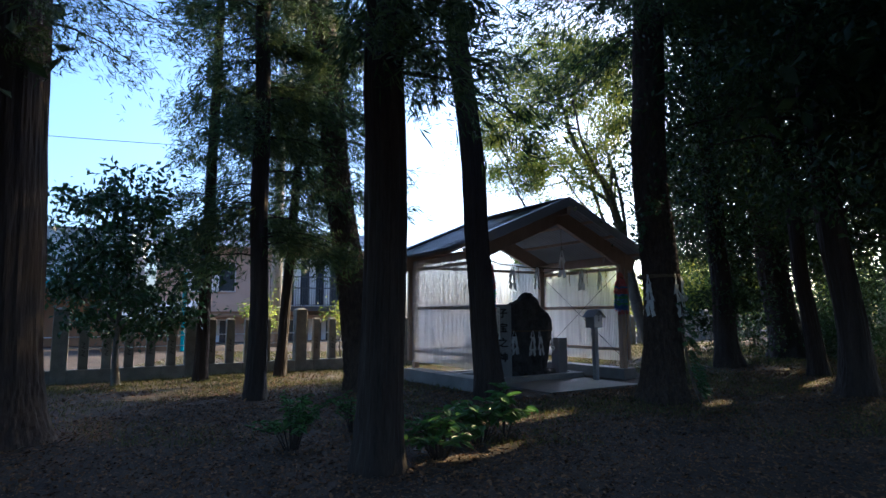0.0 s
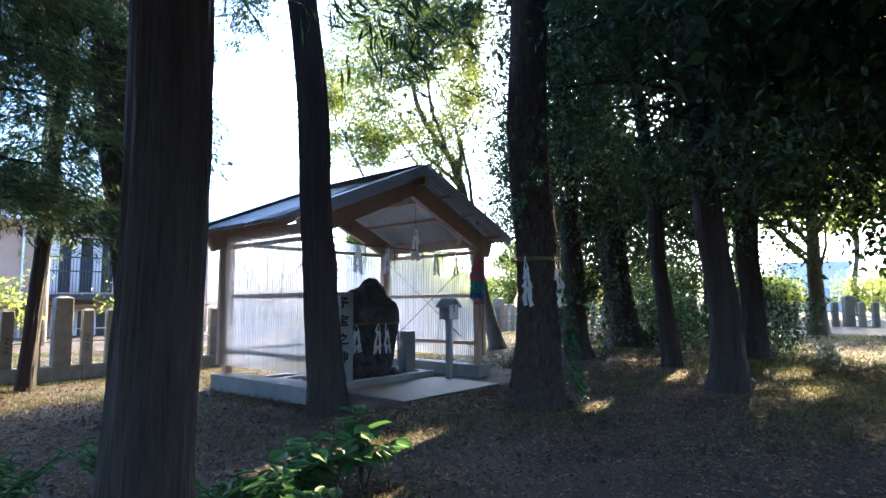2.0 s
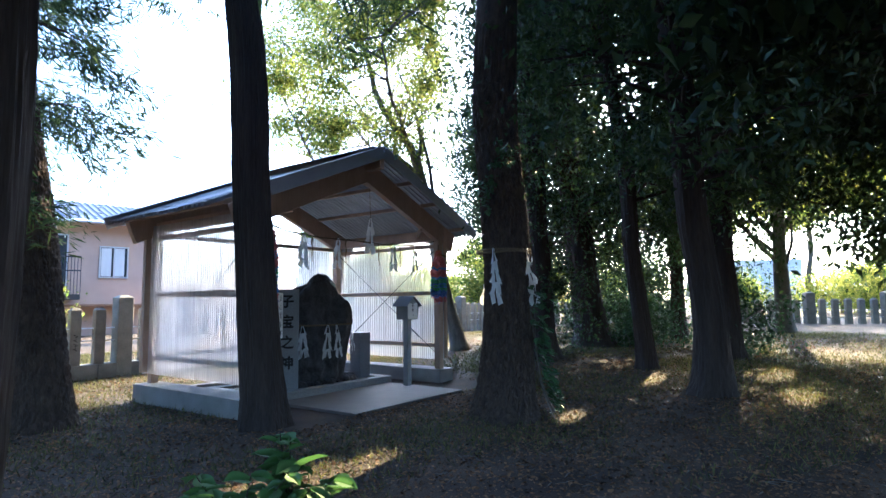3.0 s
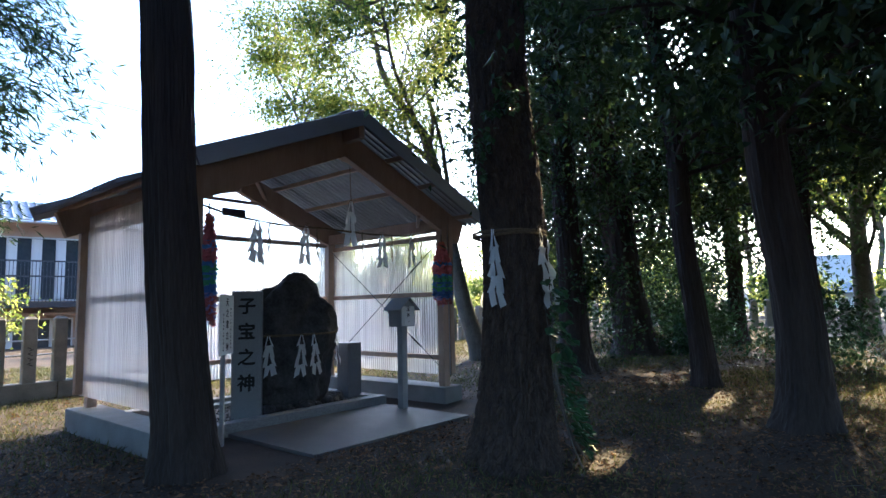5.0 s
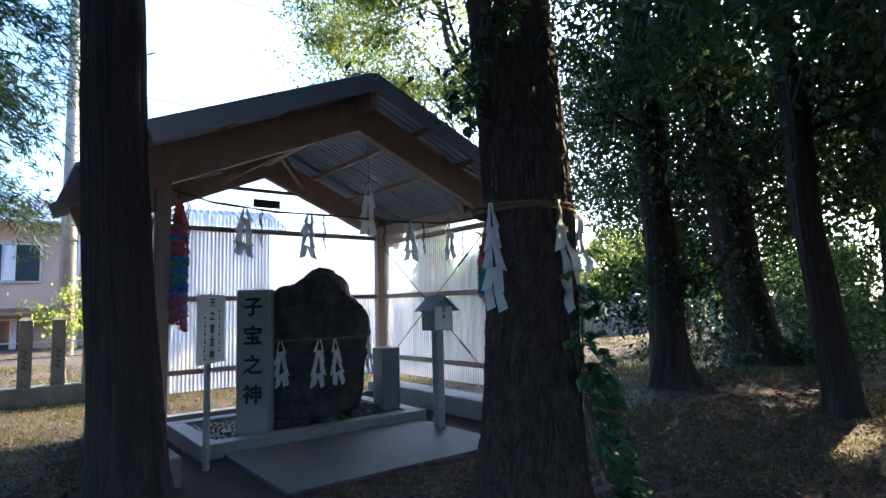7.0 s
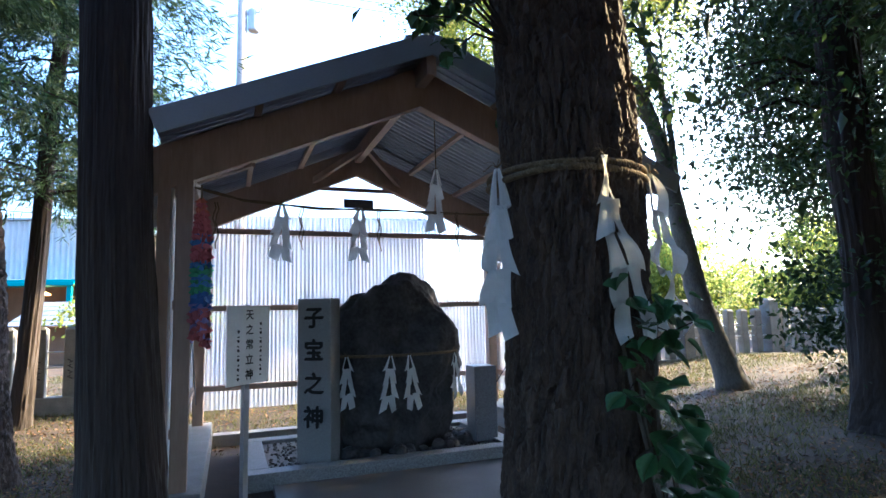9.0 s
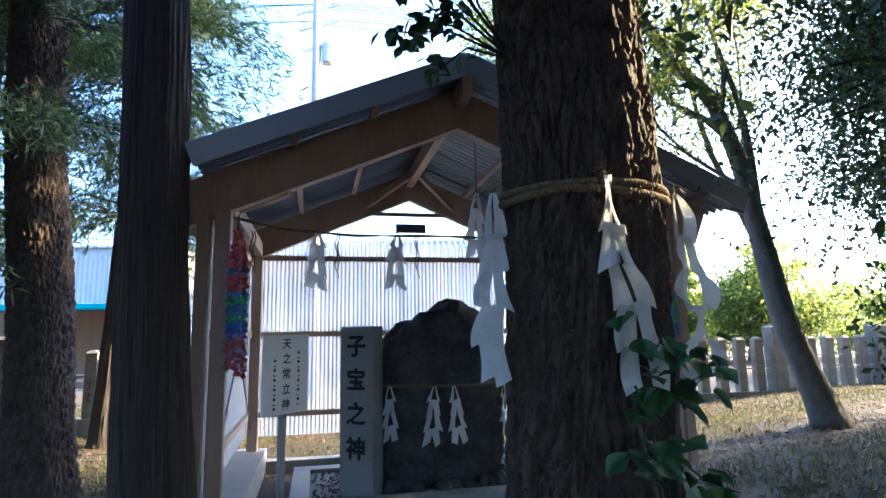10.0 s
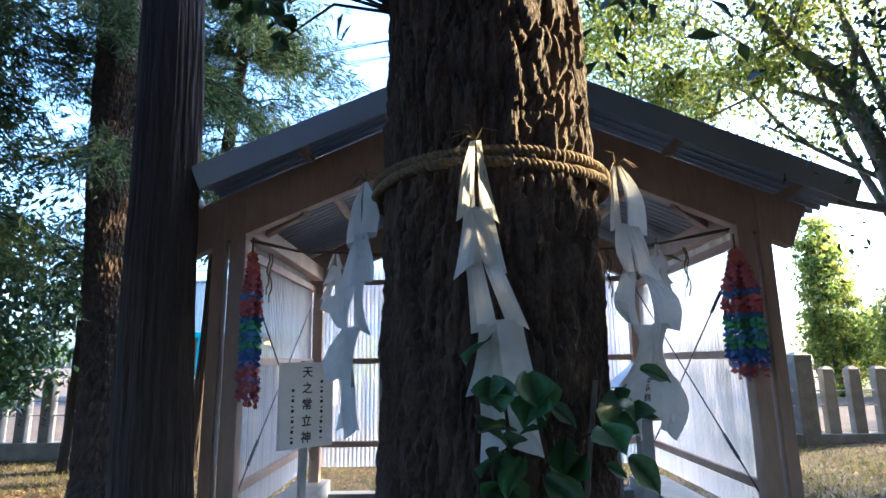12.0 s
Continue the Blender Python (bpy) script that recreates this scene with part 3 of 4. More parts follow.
for sx in (-1, 1):
    part("roof", beam((sx * 0.21, 0, 1.345), (0, 0, 1.52), 0.34, 0.012, 0.003), M_flash, collection_box)
part("front_panel", box(-0.125, -0.126, 1.13, 0.125, -0.1195, 1.40, 0.002), M_paper, collection_box, "cream-painted front")
part("coin_slot", box(-0.03, -0.131, 1.385, 0.03, -0.1255, 1.395), M_ink, collection_box)
part("drawer_front", box(-0.085, -0.134, 1.15, 0.085, -0.1265, 1.235, 0.003), M_paper, collection_box)
part("lock", tube([(0, -0.1345, 1.195), (0, -0.140, 1.195)], 0.008, 8), M_darkmetal, collection_box)
for i, c in enumerate("奉賽"):
    writing(c, pose(0.0, -0.1275, 1.345 - 0.07 * i, 90, 0, 0), 0.06, collection_box, "character", thick=0.001)

sign = thing("sign_board", pose(1.06, 11.53, 0.0, 0, 0, 76), "white notice board with black brush writing on a steel post", "sign")
part("stake", box(-0.028, -0.02, -0.1, 0.028, 0.02, 1.62, 0.004), M_greypaint, sign)
part("board", box(-0.235, -0.04, 0.97, 0.235, -0.022, 1.61, 0.004), M_paper, sign)


# ---- ropes and paper streamers ----
def rope(pts, r, name, label, twists=60, closed=False, m=None, strands=2, mat=None):
    """Strands wound about a line."""
    pts = [Vector(p) for p in pts]
    root = thing(name, m or pose(0, 0, 0), label, "rope")
    n = len(pts)
    for s in range(strands):
        out = []
        for i in range((n - 1) * 6 + 1):
            k, f = divmod(i, 6)
            p = pts[k] if k == n - 1 else pts[k].lerp(pts[k + 1], f / 6)
            d = (pts[min(k + 1, n - 1)] - pts[max(k - 1, 0)]).normalized()
            e1 = d.cross(Vector((0.1, 0.2, 1))).normalized()
            e2 = d.cross(e1)
            a = 2 * math.pi * (twists * i / ((n - 1) * 6) + s / strands)
            out.append(p + (e1 * math.cos(a) + e2 * math.sin(a)) * r * 0.5)
        part("strand", tube(out, r * 0.62, 6), mat or M_straw, root, smooth=True)
    return root


def streamer(m, length=0.55, width=0.11, steps=4, seed=0, lean=0.0, sway=0.02, neck=1.0, limp=0.0, gap=1.0, full=1.0):
    """A streamer of folded paper in two strips that part and meet from tier to tier, hung from its origin in x and z.
    neck: how long the first tier is against the others; limp: how far the tiers have slipped sideways;
    gap: how far the strips part; full: how broad they are."""
    rr = random.Random(seed)
    root = thing("paper_streamer", m, "white folded zigzag paper streamer hanging from a straw rope", "streamer", "paper streamers")
    tall = length / (steps - 1 + neck)
    shift = [0.0]
    for i in range(steps):
        shift.append(shift[-1] + width * (lean * 0.3 + limp * rr.uniform(-0.2, 0.2)))
    for side in (-1, 1):
        bm = bmesh.new()
        z = 0.0
        fold = None
        for i in range(steps):
            h = tall * (neck if i == 0 else 1.0) * rr.uniform(0.93, 1.07)
            last = i == steps - 1
            inner0 = 0.015 if i == 0 else (-0.06 if i % 2 else 0.03) * rr.uniform(0.6, 1.4)
            inner1 = (0.12 if i % 2 == 0 else 0.04) * rr.uniform(0.5, 1.3) if not last else 0.09 * rr.uniform(0.6, 1.5)
            outer0 = 0.075 if i == 0 else 0.15 + 0.04 * i
            outer1 = (0.30 + 0.055 * i) * rr.uniform(0.82, 1.15) if not last else 0.40 * rr.uniform(0.85, 1.1)
            inner0, inner1, outer0, outer1 = (inner0 if inner0 < 0 else inner0 * gap), inner1 * gap, outer0 * (1 + 1.6 * (full - 1)), outer1 * full
            slant = width * (0.10 + 0.10 * rr.random()) * (-1 if rr.random() < 0.3 else 1)
            bulge, curl, turn = sway * rr.uniform(-1.2, 1.2), sway * rr.uniform(-1, 1), rr.random() * 9
            rows = []
            for a in range(7):
                t = a / 6
                cx = shift[i] + (shift[i + 1] - shift[i]) * t
                row = []
                for b in range(5):
                    u = b / 4
                    x = cx + side * width * ((inner0 + (inner1 - inner0) * t) * (1 - u) + (outer0 + (outer1 - outer0) * t ** 1.2) * u)
                    y = -0.004 - 0.004 * i * side + bulge * math.sin(3.14 * t) * (0.4 + u) + curl * math.sin(4.2 * u + turn) * t + 0.25 * sway * noise.noise((x * 30, z * 20 + t * 2, seed))
                    row.append(bm.verts.new((x, y - 0.006 * (i % 2), z - h * t - slant * (u - 0.5) * t)))
                rows.append(row)
            if fold:
                rows.insert(0, fold)
            for p, q in zip(rows, rows[1:]):
                for b in range(4):
                    bm.faces.new((p[b], q[b], q[b + 1], p[b + 1]))
            fold = rows[-1]
            z -= h * (0.93 if not last else 1.0)
        bmesh.ops.solidify(bm, geom=bm.faces[:], thickness=0.0012)
        part("paper_strip", bm, M_paper, root)
    bm = bmesh.new()
    for k in range(6):
        a = rr.random() * 6.28
        tube([(0, 0, 0.005), (0.02 * math.cos(a), -0.012, 0.02 + 0.02 * math.sin(a)), (0.06 * math.cos(a), -0.03 * rr.random(), 0.05 * math.sin(a))], [0.0025, 0.0018, 0.001], 4, bm, False)
    part("straw_tie", bm, M_straw, root)
    return root


# ---- trees that are passed ----
cedar(3.66, 9.70, (0.05, 0.15), 13, 0.315, 0.22, 1, 6.5, 3.2, 110, "old conifer with deeply furrowed bark and a straw rope", M_bark_pine, 0.55, n=240, relief=relief_plates, fine=4.4, dz=0.013)
cedar(0.84, 10.50, (-1.0, 0.1), 14, 0.238, 0.165, 2, 6.0, 2.4, 60, "slender conifer leaning slightly beside the shelter", M_bark, 0.45, n=120, relief=relief_fibres, fine=6.0, dz=0.03)
cedar(-0.62, 5.56, (0.25, 0.2), 14, 0.215, 0.17, 3, 3.9, 1.9, 100, "straight cedar with fibrous striped bark", M_bark, 0.35, n=120, relief=relief_fibres, fine=5.0, dz=0.03)
cedar(-1.60, 11.50, (-1.85, 0.1), 15, 0.30, 0.2, 4, 3.8, 2.0, 70, "leaning conifer with flaky scaled bark", M_bark_pine, 0.3, n=130, relief=relief_scales, fine=6.0, dz=0.022)
cedar(-3.30, 10.20, (-0.1, 0.1), 13, 0.17, 0.1, 5, 2.3, 2.0, 85, "thin dark cedar with drooping needle sprays", M_bark, 0.3, n=40, relief=relief_fibres, fine=5.0, dz=0.08)
cedar(-3.98, 14.1, (0.7, 0.1), 12, 0.13, 0.08, 6, 3.2, 2.9, 125, "slim cedar with reddish bark and drooping sprays", M_bark, 0.3, n=40, relief=relief_fibres, fine=5.0, dz=0.08)
cedar(-5.42, 12.94, (0.1, 0.1), 12, 0.14, 0.08, 7, 3.4, 1.9, 50, "slim cedar with reddish bark near the stone fence", M_bark, 0.3, n=40, relief=relief_fibres, fine=5.0, dz=0.08)
cedar(-5.25, 6.8, (-0.5, 0.1), 13, 0.48, 0.34, 8, 4.2, 2.6, 60, "very thick dark cedar trunk beside the path", M_bark, 0.5, needle=0.10, per=16, n=110, relief=relief_fibres, fine=5.0, dz=0.04)


def grove_tree(x, y, lean, r0, seed, label, low=3.3, r=3.2, height=13.0, clumps=230, per=120, leaf=0.14, relief=relief_fibres, mat=None, n=60):
    """A dark evergreen with a tall trunk in a crown of glossy leaves."""
    rng = np.random.default_rng(seed)
    z0 = ground_height(x, y) - 0.06
    root = thing("tree", pose(0, 0, 0), label, "tree")

    def line_at(z):
        return Vector((x + lean[0] * z / height + 0.12 * noise.noise((z * 0.4, seed, 0)), y + lean[1] * z / height + 0.12 * noise.noise((z * 0.4, seed, 5)), z0 + z))
    part("trunk", bark_trunk(line_at, height, r0, r0 * 0.5, seed, 0.6, n, 4.5, 0.06, relief), M_bark, root)
    bm = bmesh.new()
    B, W, L = [], [], []
    for k in range(clumps):
        z = low + (height - low) * rng.random() ** 0.9
        a = rng.random() * 6.28
        d = r * (0.15 + 0.85 * rng.random() ** 0.6) * (1 - 0.4 * ((z - low) / (height - low)) ** 2)
        s = line_at(z * 0.93)
        c = np.array((s.x + math.cos(a) * d, s.y + math.sin(a) * d, z + z0 - 0.12 * d))
        if k % 2 == 0:
            m = np.array(s) * 0.5 + c * 0.5 + np.array((0, 0, 0.2))
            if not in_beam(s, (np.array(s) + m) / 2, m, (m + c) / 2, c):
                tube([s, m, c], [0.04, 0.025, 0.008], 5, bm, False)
        n_ = int(per * (0.5 + rng.random()))
        B.append(c + rng.normal(size=(n_, 3)) * np.array((0.5, 0.5, 0.3)) * (0.6 + 0.7 * rng.random()))
        W.append(rng.normal(size=(n_, 3)) + np.array((0, 0, -0.7)))
        L.append(leaf * (0.6 + 0.8 * rng.random(n_)))
    tagged(part("limbwork", bm, M_bark, root, smooth=True), kind="stuff")
    B, W, L = np.concatenate(B), np.concatenate(W), np.concatenate(L)
    leaves("crown", mat or M_dark, B, W, rand_dirs(rng, len(B)) + np.array((0, 0, 0.8)), L, L * 0.45, root, kind="stuff")
    return root


for i, (x, y, lx, r, low) in enumerate(((7.49, 11.56, -1.2, 0.15, 2.9), (6.58, 9.23, -0.9, 0.22, 3.1), (9.6, 16.0, -1.6, 0.42, 2.7), (7.0, 14.2, -0.4, 0.26, 2.8), (9.9, 12.0, 0.2, 0.24, 3.0), (13.0, 16.5, 0.2, 0.2, 1.8), (11.2, 18.8, 0.0, 0.16, 1.7))):
    grove_tree(x, y, (lx, 0.2), r, 20 + i, "dark evergreen tree in the shaded grove", low, (2.5, 2.8, 2.8, 1.7, 2.9, 2.8, 2.4)[i], 13.0, (190, 240, 240, 130, 240, 220, 200)[i], 190, (0.095, 0.11, 0.12, 0.08, 0.12, 0.12, 0.12)[i])
# added trees over and behind the path, mostly unseen: their crowns shade the grove
for i, (x, y) in enumerate(((9.5, 5.5), (7.0, 0.5), (12.5, 8.5), (2.5, -3.5), (-3.5, -2.5), (-8.5, 3.0), (11.0, 1.0), (5.0, -6.0), (15.0, 4.5), (-1.0, -6.0), (-7.5, -3.0), (-11.5, 0.5), (-4.5, -8.0), (9.0, -4.5), (-12.0, 5.5))):
    grove_tree(x, y, (0.2, 0.3), 0.3, 50 + i, "tall evergreen added beside the path to shade the grove", 4.6, 4.5, 14.0, 220, 90, 0.36, n=24)
# evergreens added out of view towards the sun, to break up its patches
for i, (x, y) in enumerate(((15.0, 9.3), (18.0, 8.0), (13.5, 5.0), (21.0, 10.5))):
    grove_tree(x, y, (0.2, 0.3), 0.25, 70 + i, "tall evergreen added on the sun's side to shade the grove", 2.2, 3.2, 13.0, 240, 100, 0.2, n=24)
broad_tree(6.33, 17.35, (-2.4, 0.9), 11.0, 0.20, 31, 4.2, 3.1, 185, 470, 0.08, "leaning broadleaf tree with sunlit yellow-green leaves", fork=0.5, spread=0.42)
broad_tree(9.6, 19.3, (0.3, 0.2), 9.0, 0.15, 32, 1.9, 2.9, 230, 330, 0.078, "leafy dark green broadleaf tree by the fence", M_dark)
broad_tree(15.7, 15.2, (0, 0), 8.5, 0.25, 33, 3.2, 4.0, 130, 170, 0.13, "broadleaf tree at the grove's far edge")
for i, (x, y, h, r) in enumerate(((9.0, 34.0, 5.5, 1.7), (12.0, 35.5, 3.0, 2.6), (16.0, 29.5, 3.0, 2.0), (25.0, 25.5, 2.0, 1.5), (31.0, 21.5, 2.6, 2.0), (16.5, 33.0, 4.0, 2.2), (15.2, 31.0, 4.6, 1.9), (20.0, 27.5, 4.2, 1.8), (33.0, 25.0, 2.6, 2.2), (12.0, 28.5, 4.4, 1.8))):
    broad_tree(x, y, (0, 0), h, 0.09, 40 + i, 0.4, r, 60, 130, 0.16, "sunlit green shrubby tree beyond the fence", fork=0.4)
# trees added beyond the far fence so that they shade the ground before it
for i, (x, y) in enumerate(((32.0, 26.0), (36.5, 21.5), (27.5, 30.0))):
    broad_tree(x, y, (0, 0), 11.5, 0.16, 90 + i, 4.3, 4.6, 120, 130, 0.22, "tall broadleaf tree added beyond the far stone fence for shade", fork=0.5, spread=0.6)
broad_tree(5.1, 33.6, (0, 0), 6.6, 0.10, 61, 0.5, 0.75, 90, 150, 0.17, "tall narrow green tree beyond the stone fence", fork=0.6, squash=1.0, spread=0.3)
broad_tree(6.3, 36.6, (0, 0), 3.0, 0.07, 62, 0.4, 0.9, 50, 130, 0.16, "sunlit green shrubby tree beyond the fence", fork=0.4)
broad_tree(7.7, 33.4, (0, 0), 3.7, 0.08, 63, 0.4, 1.15, 70, 150, 0.16, "sunlit green shrubby tree beyond the fence", fork=0.4)
broad_tree(-6.9, 12.2, (0.3, 0), 4.6, 0.07, 36, 1.0, 1.9, 120, 80, 0.14, "small glossy-leaved tree near the stone fence", M_gloss, spread=0.3)
broad_tree(-5.2, 16.6, (0, 0), 2.0, 0.03, 37, 1.2, 0.5, 14, 40, 0.10, "fresh green maple sapling behind the fence", M_broad, spread=0.22)
broad_tree(-3.0, 17.0, (0, 0), 1.9, 0.03, 38, 1.3, 0.45, 12, 40, 0.10, "fresh green sapling behind the fence", M_broad, spread=0.22)


# undergrowth between the grove's trunks
for i, (x, y, h, r) in enumerate(((7.4, 14.7, 2.4, 0.9), (10.6, 12.4, 1.9, 0.9), (12.2, 17.4, 1.9, 1.3), (10.6, 15.2, 1.2, 0.8), (13.4, 19.0, 2.0, 1.4), (11.0, 20.4, 1.8, 1.3))):
    broad_tree(x, y, (0, 0), h, 0.04, 80 + i, 0.15, r, 26, 130, 0.10, "dense dark green bush in the grove", (M_dark, M_gloss)[i % 2], fork=0.4, spread=0.3)


# ---- stone fences ----
def fence(p, q, label, top=1.36, gap=0.445, w=0.195, big=6, names=()):
    """Square posts with low pyramid tops on a stone base, joined by two thin bars."""
    p, q = Vector((*p, 0)), Vector((*q, 0))
    d = q - p
    length = d.length
    root = thing("stone_fence", pose(p.x, p.y, 0.06, 0, 0, math.degrees(math.atan2(d.y, d.x))), label, "fence")
    k = int(length / 1.65)
    for i in range(k):
        part("base_stone", box(length * i / k + 0.004, -0.15, -0.3, length * (i + 1) / k - 0.004, 0.15, 0.24, 0.012), M_fence, root)

    def post_mesh(w, dep, z0, z1):
        bm = box(-w / 2, -dep / 2, z0, w / 2, dep / 2, z1)
        up = [f for f in bm.faces if f.normal.z > 0.9][0]
        r = bmesh.ops.inset_region(bm, faces=[up], thickness=min(w, dep) * 0.42)
        for v in up.verts:
            v.co.z += 0.05
        bmesh.ops.bevel(bm, geom=[e for e in bm.edges if abs((e.verts[0].co - e.verts[1].co).z) > 0.3], offset=0.01, segments=1, affect="EDGES")
        return bm
    slim = part("fence_post", post_mesh(w, 0.17, 0.24, top - 0.05), M_fence, root)
    thick = part("corner_post", post_mesh(0.30, 0.31, -0.3, top + 0.2), M_fence, root)
    n = int(length / gap)
    used = set()
    for i in range(n + 1):
        src = thick if i % big == 0 else slim
        ob = src
        if src in used:
            ob = src.copy()
            scene.collection.objects.link(ob)
        used.add(src)
        ob.location = (i * gap, 0.004 * (i % 3), 0)
        ob.rotation_euler = (0, 0, radians(0.6 * noise.noise((i * 3.7, p.x, 0))))
        if src is slim and i in names:
            for j in range(4):
                for m in range(2):
                    bar = part("carved_mark", box(-0.03, -0.004, -0.006, 0.03, 0.0, 0.006), M_ink, ob)
                    bar.location = (0.012 * (m * 2 - 1), -0.087, 0.82 - 0.085 * j - 0.03 * m)
                    bar.rotation_euler = (0, 0.5 * (m * 2 - 1) * (1 if j % 2 else -1), 0)
    for zz in (0.70, 0.95):
        part("bar", tube([(0, 0, zz), (length, 0, zz)], 0.012, 6), M_alu, root)
    return root


def fence_y(x):
    return 17.73 + 0.6 * x


fence((-13.0, fence_y(-13)), (-0.4, fence_y(-0.4)), "weathered stone shrine fence with names cut in its posts", names=range(10, 29))
fence((-0.4, fence_y(-0.4)), (12.6, fence_y(12.6)), "weathered stone shrine fence behind the shelter")
fence((12.6, fence_y(12.6)), (15.4, 20.05), "weathered stone shrine fence at the grove's corner")
fence((15.4, 20.05), (27.4, 14.05), "far stone shrine fence lit by low sun")


# ---- houses beyond the fence ----
M_rooftile = material("blue_grey_roofing", (0.16, 0.20, 0.26), (0.30, 0.34, 0.40), 3, 0.45, 0.2, 0.1, 40)
M_siding = material("grey_ribbed_siding", (0.42, 0.43, 0.42), (0.56, 0.57, 0.56), 2, 0.6, 0.2, 0.05, 50)
M_teal = material("teal_paint", (0.01, 0.22, 0.24), (0.02, 0.32, 0.33), 6, 0.5, 0, 0.05, 60)
M_brown = material("brown_boards", (0.16, 0.09, 0.045), (0.28, 0.16, 0.08), 4, 0.8, 0, 0.2, 50, (1, 1, 0.2))
M_blind = material("pale_curtain", (0.55, 0.55, 0.53), (0.70, 0.70, 0.68), 8, 0.9, 0, 0.2, 60, (1, 1, 0.1))
M_white = material("white_wall_paint", (0.62, 0.62, 0.60), (0.78, 0.78, 0.76), 2, 0.85, 0, 0.1, 60)
M_polewood = material("concrete_pole", (0.28, 0.24, 0.19), (0.42, 0.37, 0.30), 4, 0.85, 0, 0.2, 60)


def window(parent, x0, x1, z0, z1, y, panes=2, label="", curtain=0.0):
    root = new("window")
    root.parent = parent
    tagged(root, label)
    for a in ((x0, z0, x1, z0 + 0.06), (x0, z1 - 0.06, x1, z1), (x0, z0 + 0.06, x0 + 0.06, z1 - 0.06), (x1 - 0.06, z0 + 0.06, x1, z1 - 0.06)):
        part("window_frame", box(a[0], y - 0.07, a[1], a[2], y - 0.003, a[3]), M_alu, root)
    for i in range(panes):
        a, b = x0 + 0.06 + (x1 - x0 - 0.12) * i / panes, x0 + 0.06 + (x1 - x0 - 0.12) * (i + 1) / panes
        part("pane", box(a, y - 0.030 - 0.012 * (i % 2), z0 + 0.06, b, y - 0.022 - 0.012 * (i % 2), z1 - 0.06), M_glass, root)
        if i:
            part("mullion", box(a - 0.03, y - 0.065, z0 + 0.06, a + 0.03, y - 0.044, z1 - 0.06), M_alu, root)
        if curtain:
            part("curtain", box(a + 0.02, y - 0.050, z0 + 0.08, a + (b - a) * curtain, y - 0.0445, z1 - 0.08), M_blind, root)
    return root


house = thing("house", pose(-14.6, 28.96, 0, 0, 0, 22), "two-storey house in pinkish-brown stucco with a long balcony", "house")
part("wall", box(0, 0, -1.2, 12.8, 7, 5.15, 0.02), M_stucco, house)
bm = bmesh.new()
n = int(14.0 / 0.3) * 6
rows = []
for i in range(n + 1):
    x = -0.6 + 14.0 * i / n
    h = 0.05 * max(0.0, math.cos(2 * math.pi * i / 6)) ** 2
    rows.append([bm.verts.new((x, y, z + h)) for y, z in ((-0.75, 5.22), (3.5, 6.6))])
for a, b in zip(rows, rows[1:]):
    bm.faces.new((a[0], b[0], b[1], a[1]))
bmesh.ops.solidify(bm, geom=bm.faces[:], thickness=0.04)
part("roof", bm, M_rooftile, house, "blue-grey ribbed metal roof")
part("eaves_board", box(-0.6, -0.72, 5.02, 13.4, -0.66, 5.2), M_timber, house)
part("gutter", tube([(-0.6, -0.80, 5.12), (13.4, -0.80, 5.12)], 0.06, 8), M_alu, house)
window(house, 1.29, 3.83, 2.73, 4.3, 0.0, 2, "wide sliding aluminium window", 0.35)
window(house, 6.0, 9.4, 2.0, 4.6, 0.0, 4, "balcony doors with pale curtains", 0.4)
window(house, 10.6, 11.8, 2.7, 4.15, 0.0, 2, "small sliding window with a pale blind", 0.8)
window(house, 1.0, 3.6, -0.6, 1.3, 0.0, 4, "ground-floor sliding windows", 0.3)
window(house, 6.2, 9.2, -0.6, 1.3, 0.0, 4, "ground-floor sliding windows", 0.3)
part("canopy", box(0.3, -0.9, 1.42, 12.6, -0.01, 1.52, 0.01), M_brown, house, "brown strip canopy between the storeys")
balcony = part("balcony", box(5.5, -1.15, 1.72, 9.7, -0.01, 1.95, 0.01), M_darkmetal, house, "dark steel balcony")
for z in (2.95, 3.55):
    part("handrail", beam((5.5, -1.1, z), (9.7, -1.1, z), 0.05, 0.06, 0), M_darkmetal, balcony)
bal = box(-0.012, -0.012, 1.95, 0.012, 0.012, 3.55)
b0 = part("baluster", bal, M_darkmetal, balcony)
for i in range(1, 36):
    ob = b0.copy()
    scene.collection.objects.link(ob)
    ob.location = (5.5 + 4.2 * i / 35, -1.1, 0)
b0.location = (5.5, -1.1, 0)
part("drainpipe", tube([(5.1, -0.08, -0.8), (5.1, -0.08, 5.05)], 0.05, 8), M_alu, house)
part("band", box(0.01, -0.06, 1.60, 5.4, -0.002, 1.72), M_brown, house)

shed = thing("shed", pose(-22.5, 23.2, 0, 0, 0, 22), "grey ribbed steel shed with a teal fascia", "shed")
bm = wave_sheet(8.5, 2.3, 0.2, 0.025, 4)
ob = part("siding", bm, M_siding, shed)
ob.location = (0, 0, 3.12)
part("fascia", box(0, -0.12, 2.9, 8.5, -0.03, 3.1, 0.01), M_teal, shed)
part("canopy", box(0, -1.2, 2.80, 8.5, -0.12, 2.92, 0.01), M_teal, shed)
part("back_wall", box(0, 1.2, -0.8, 8.5, 1.4, 3.0), M_brown, shed)
part("side_wall", box(8.5, 0.03, -0.8, 8.6, 6, 5.4), M_siding, shed)
part("roof", box(-0.2, -0.1, 5.42, 8.7, 6, 5.52, 0.01), M_steel, shed)
for x in (0.3, 4.2, 8.3):
    part("column", box(x - 0.08, -1.1, -0.8, x + 0.08, -0.94, 2.8), M_teal, shed)
M_glow = bpy.data.materials.new("amber_lamp")
M_glow.use_nodes = True
em = M_glow.node_tree.nodes["Principled BSDF"]
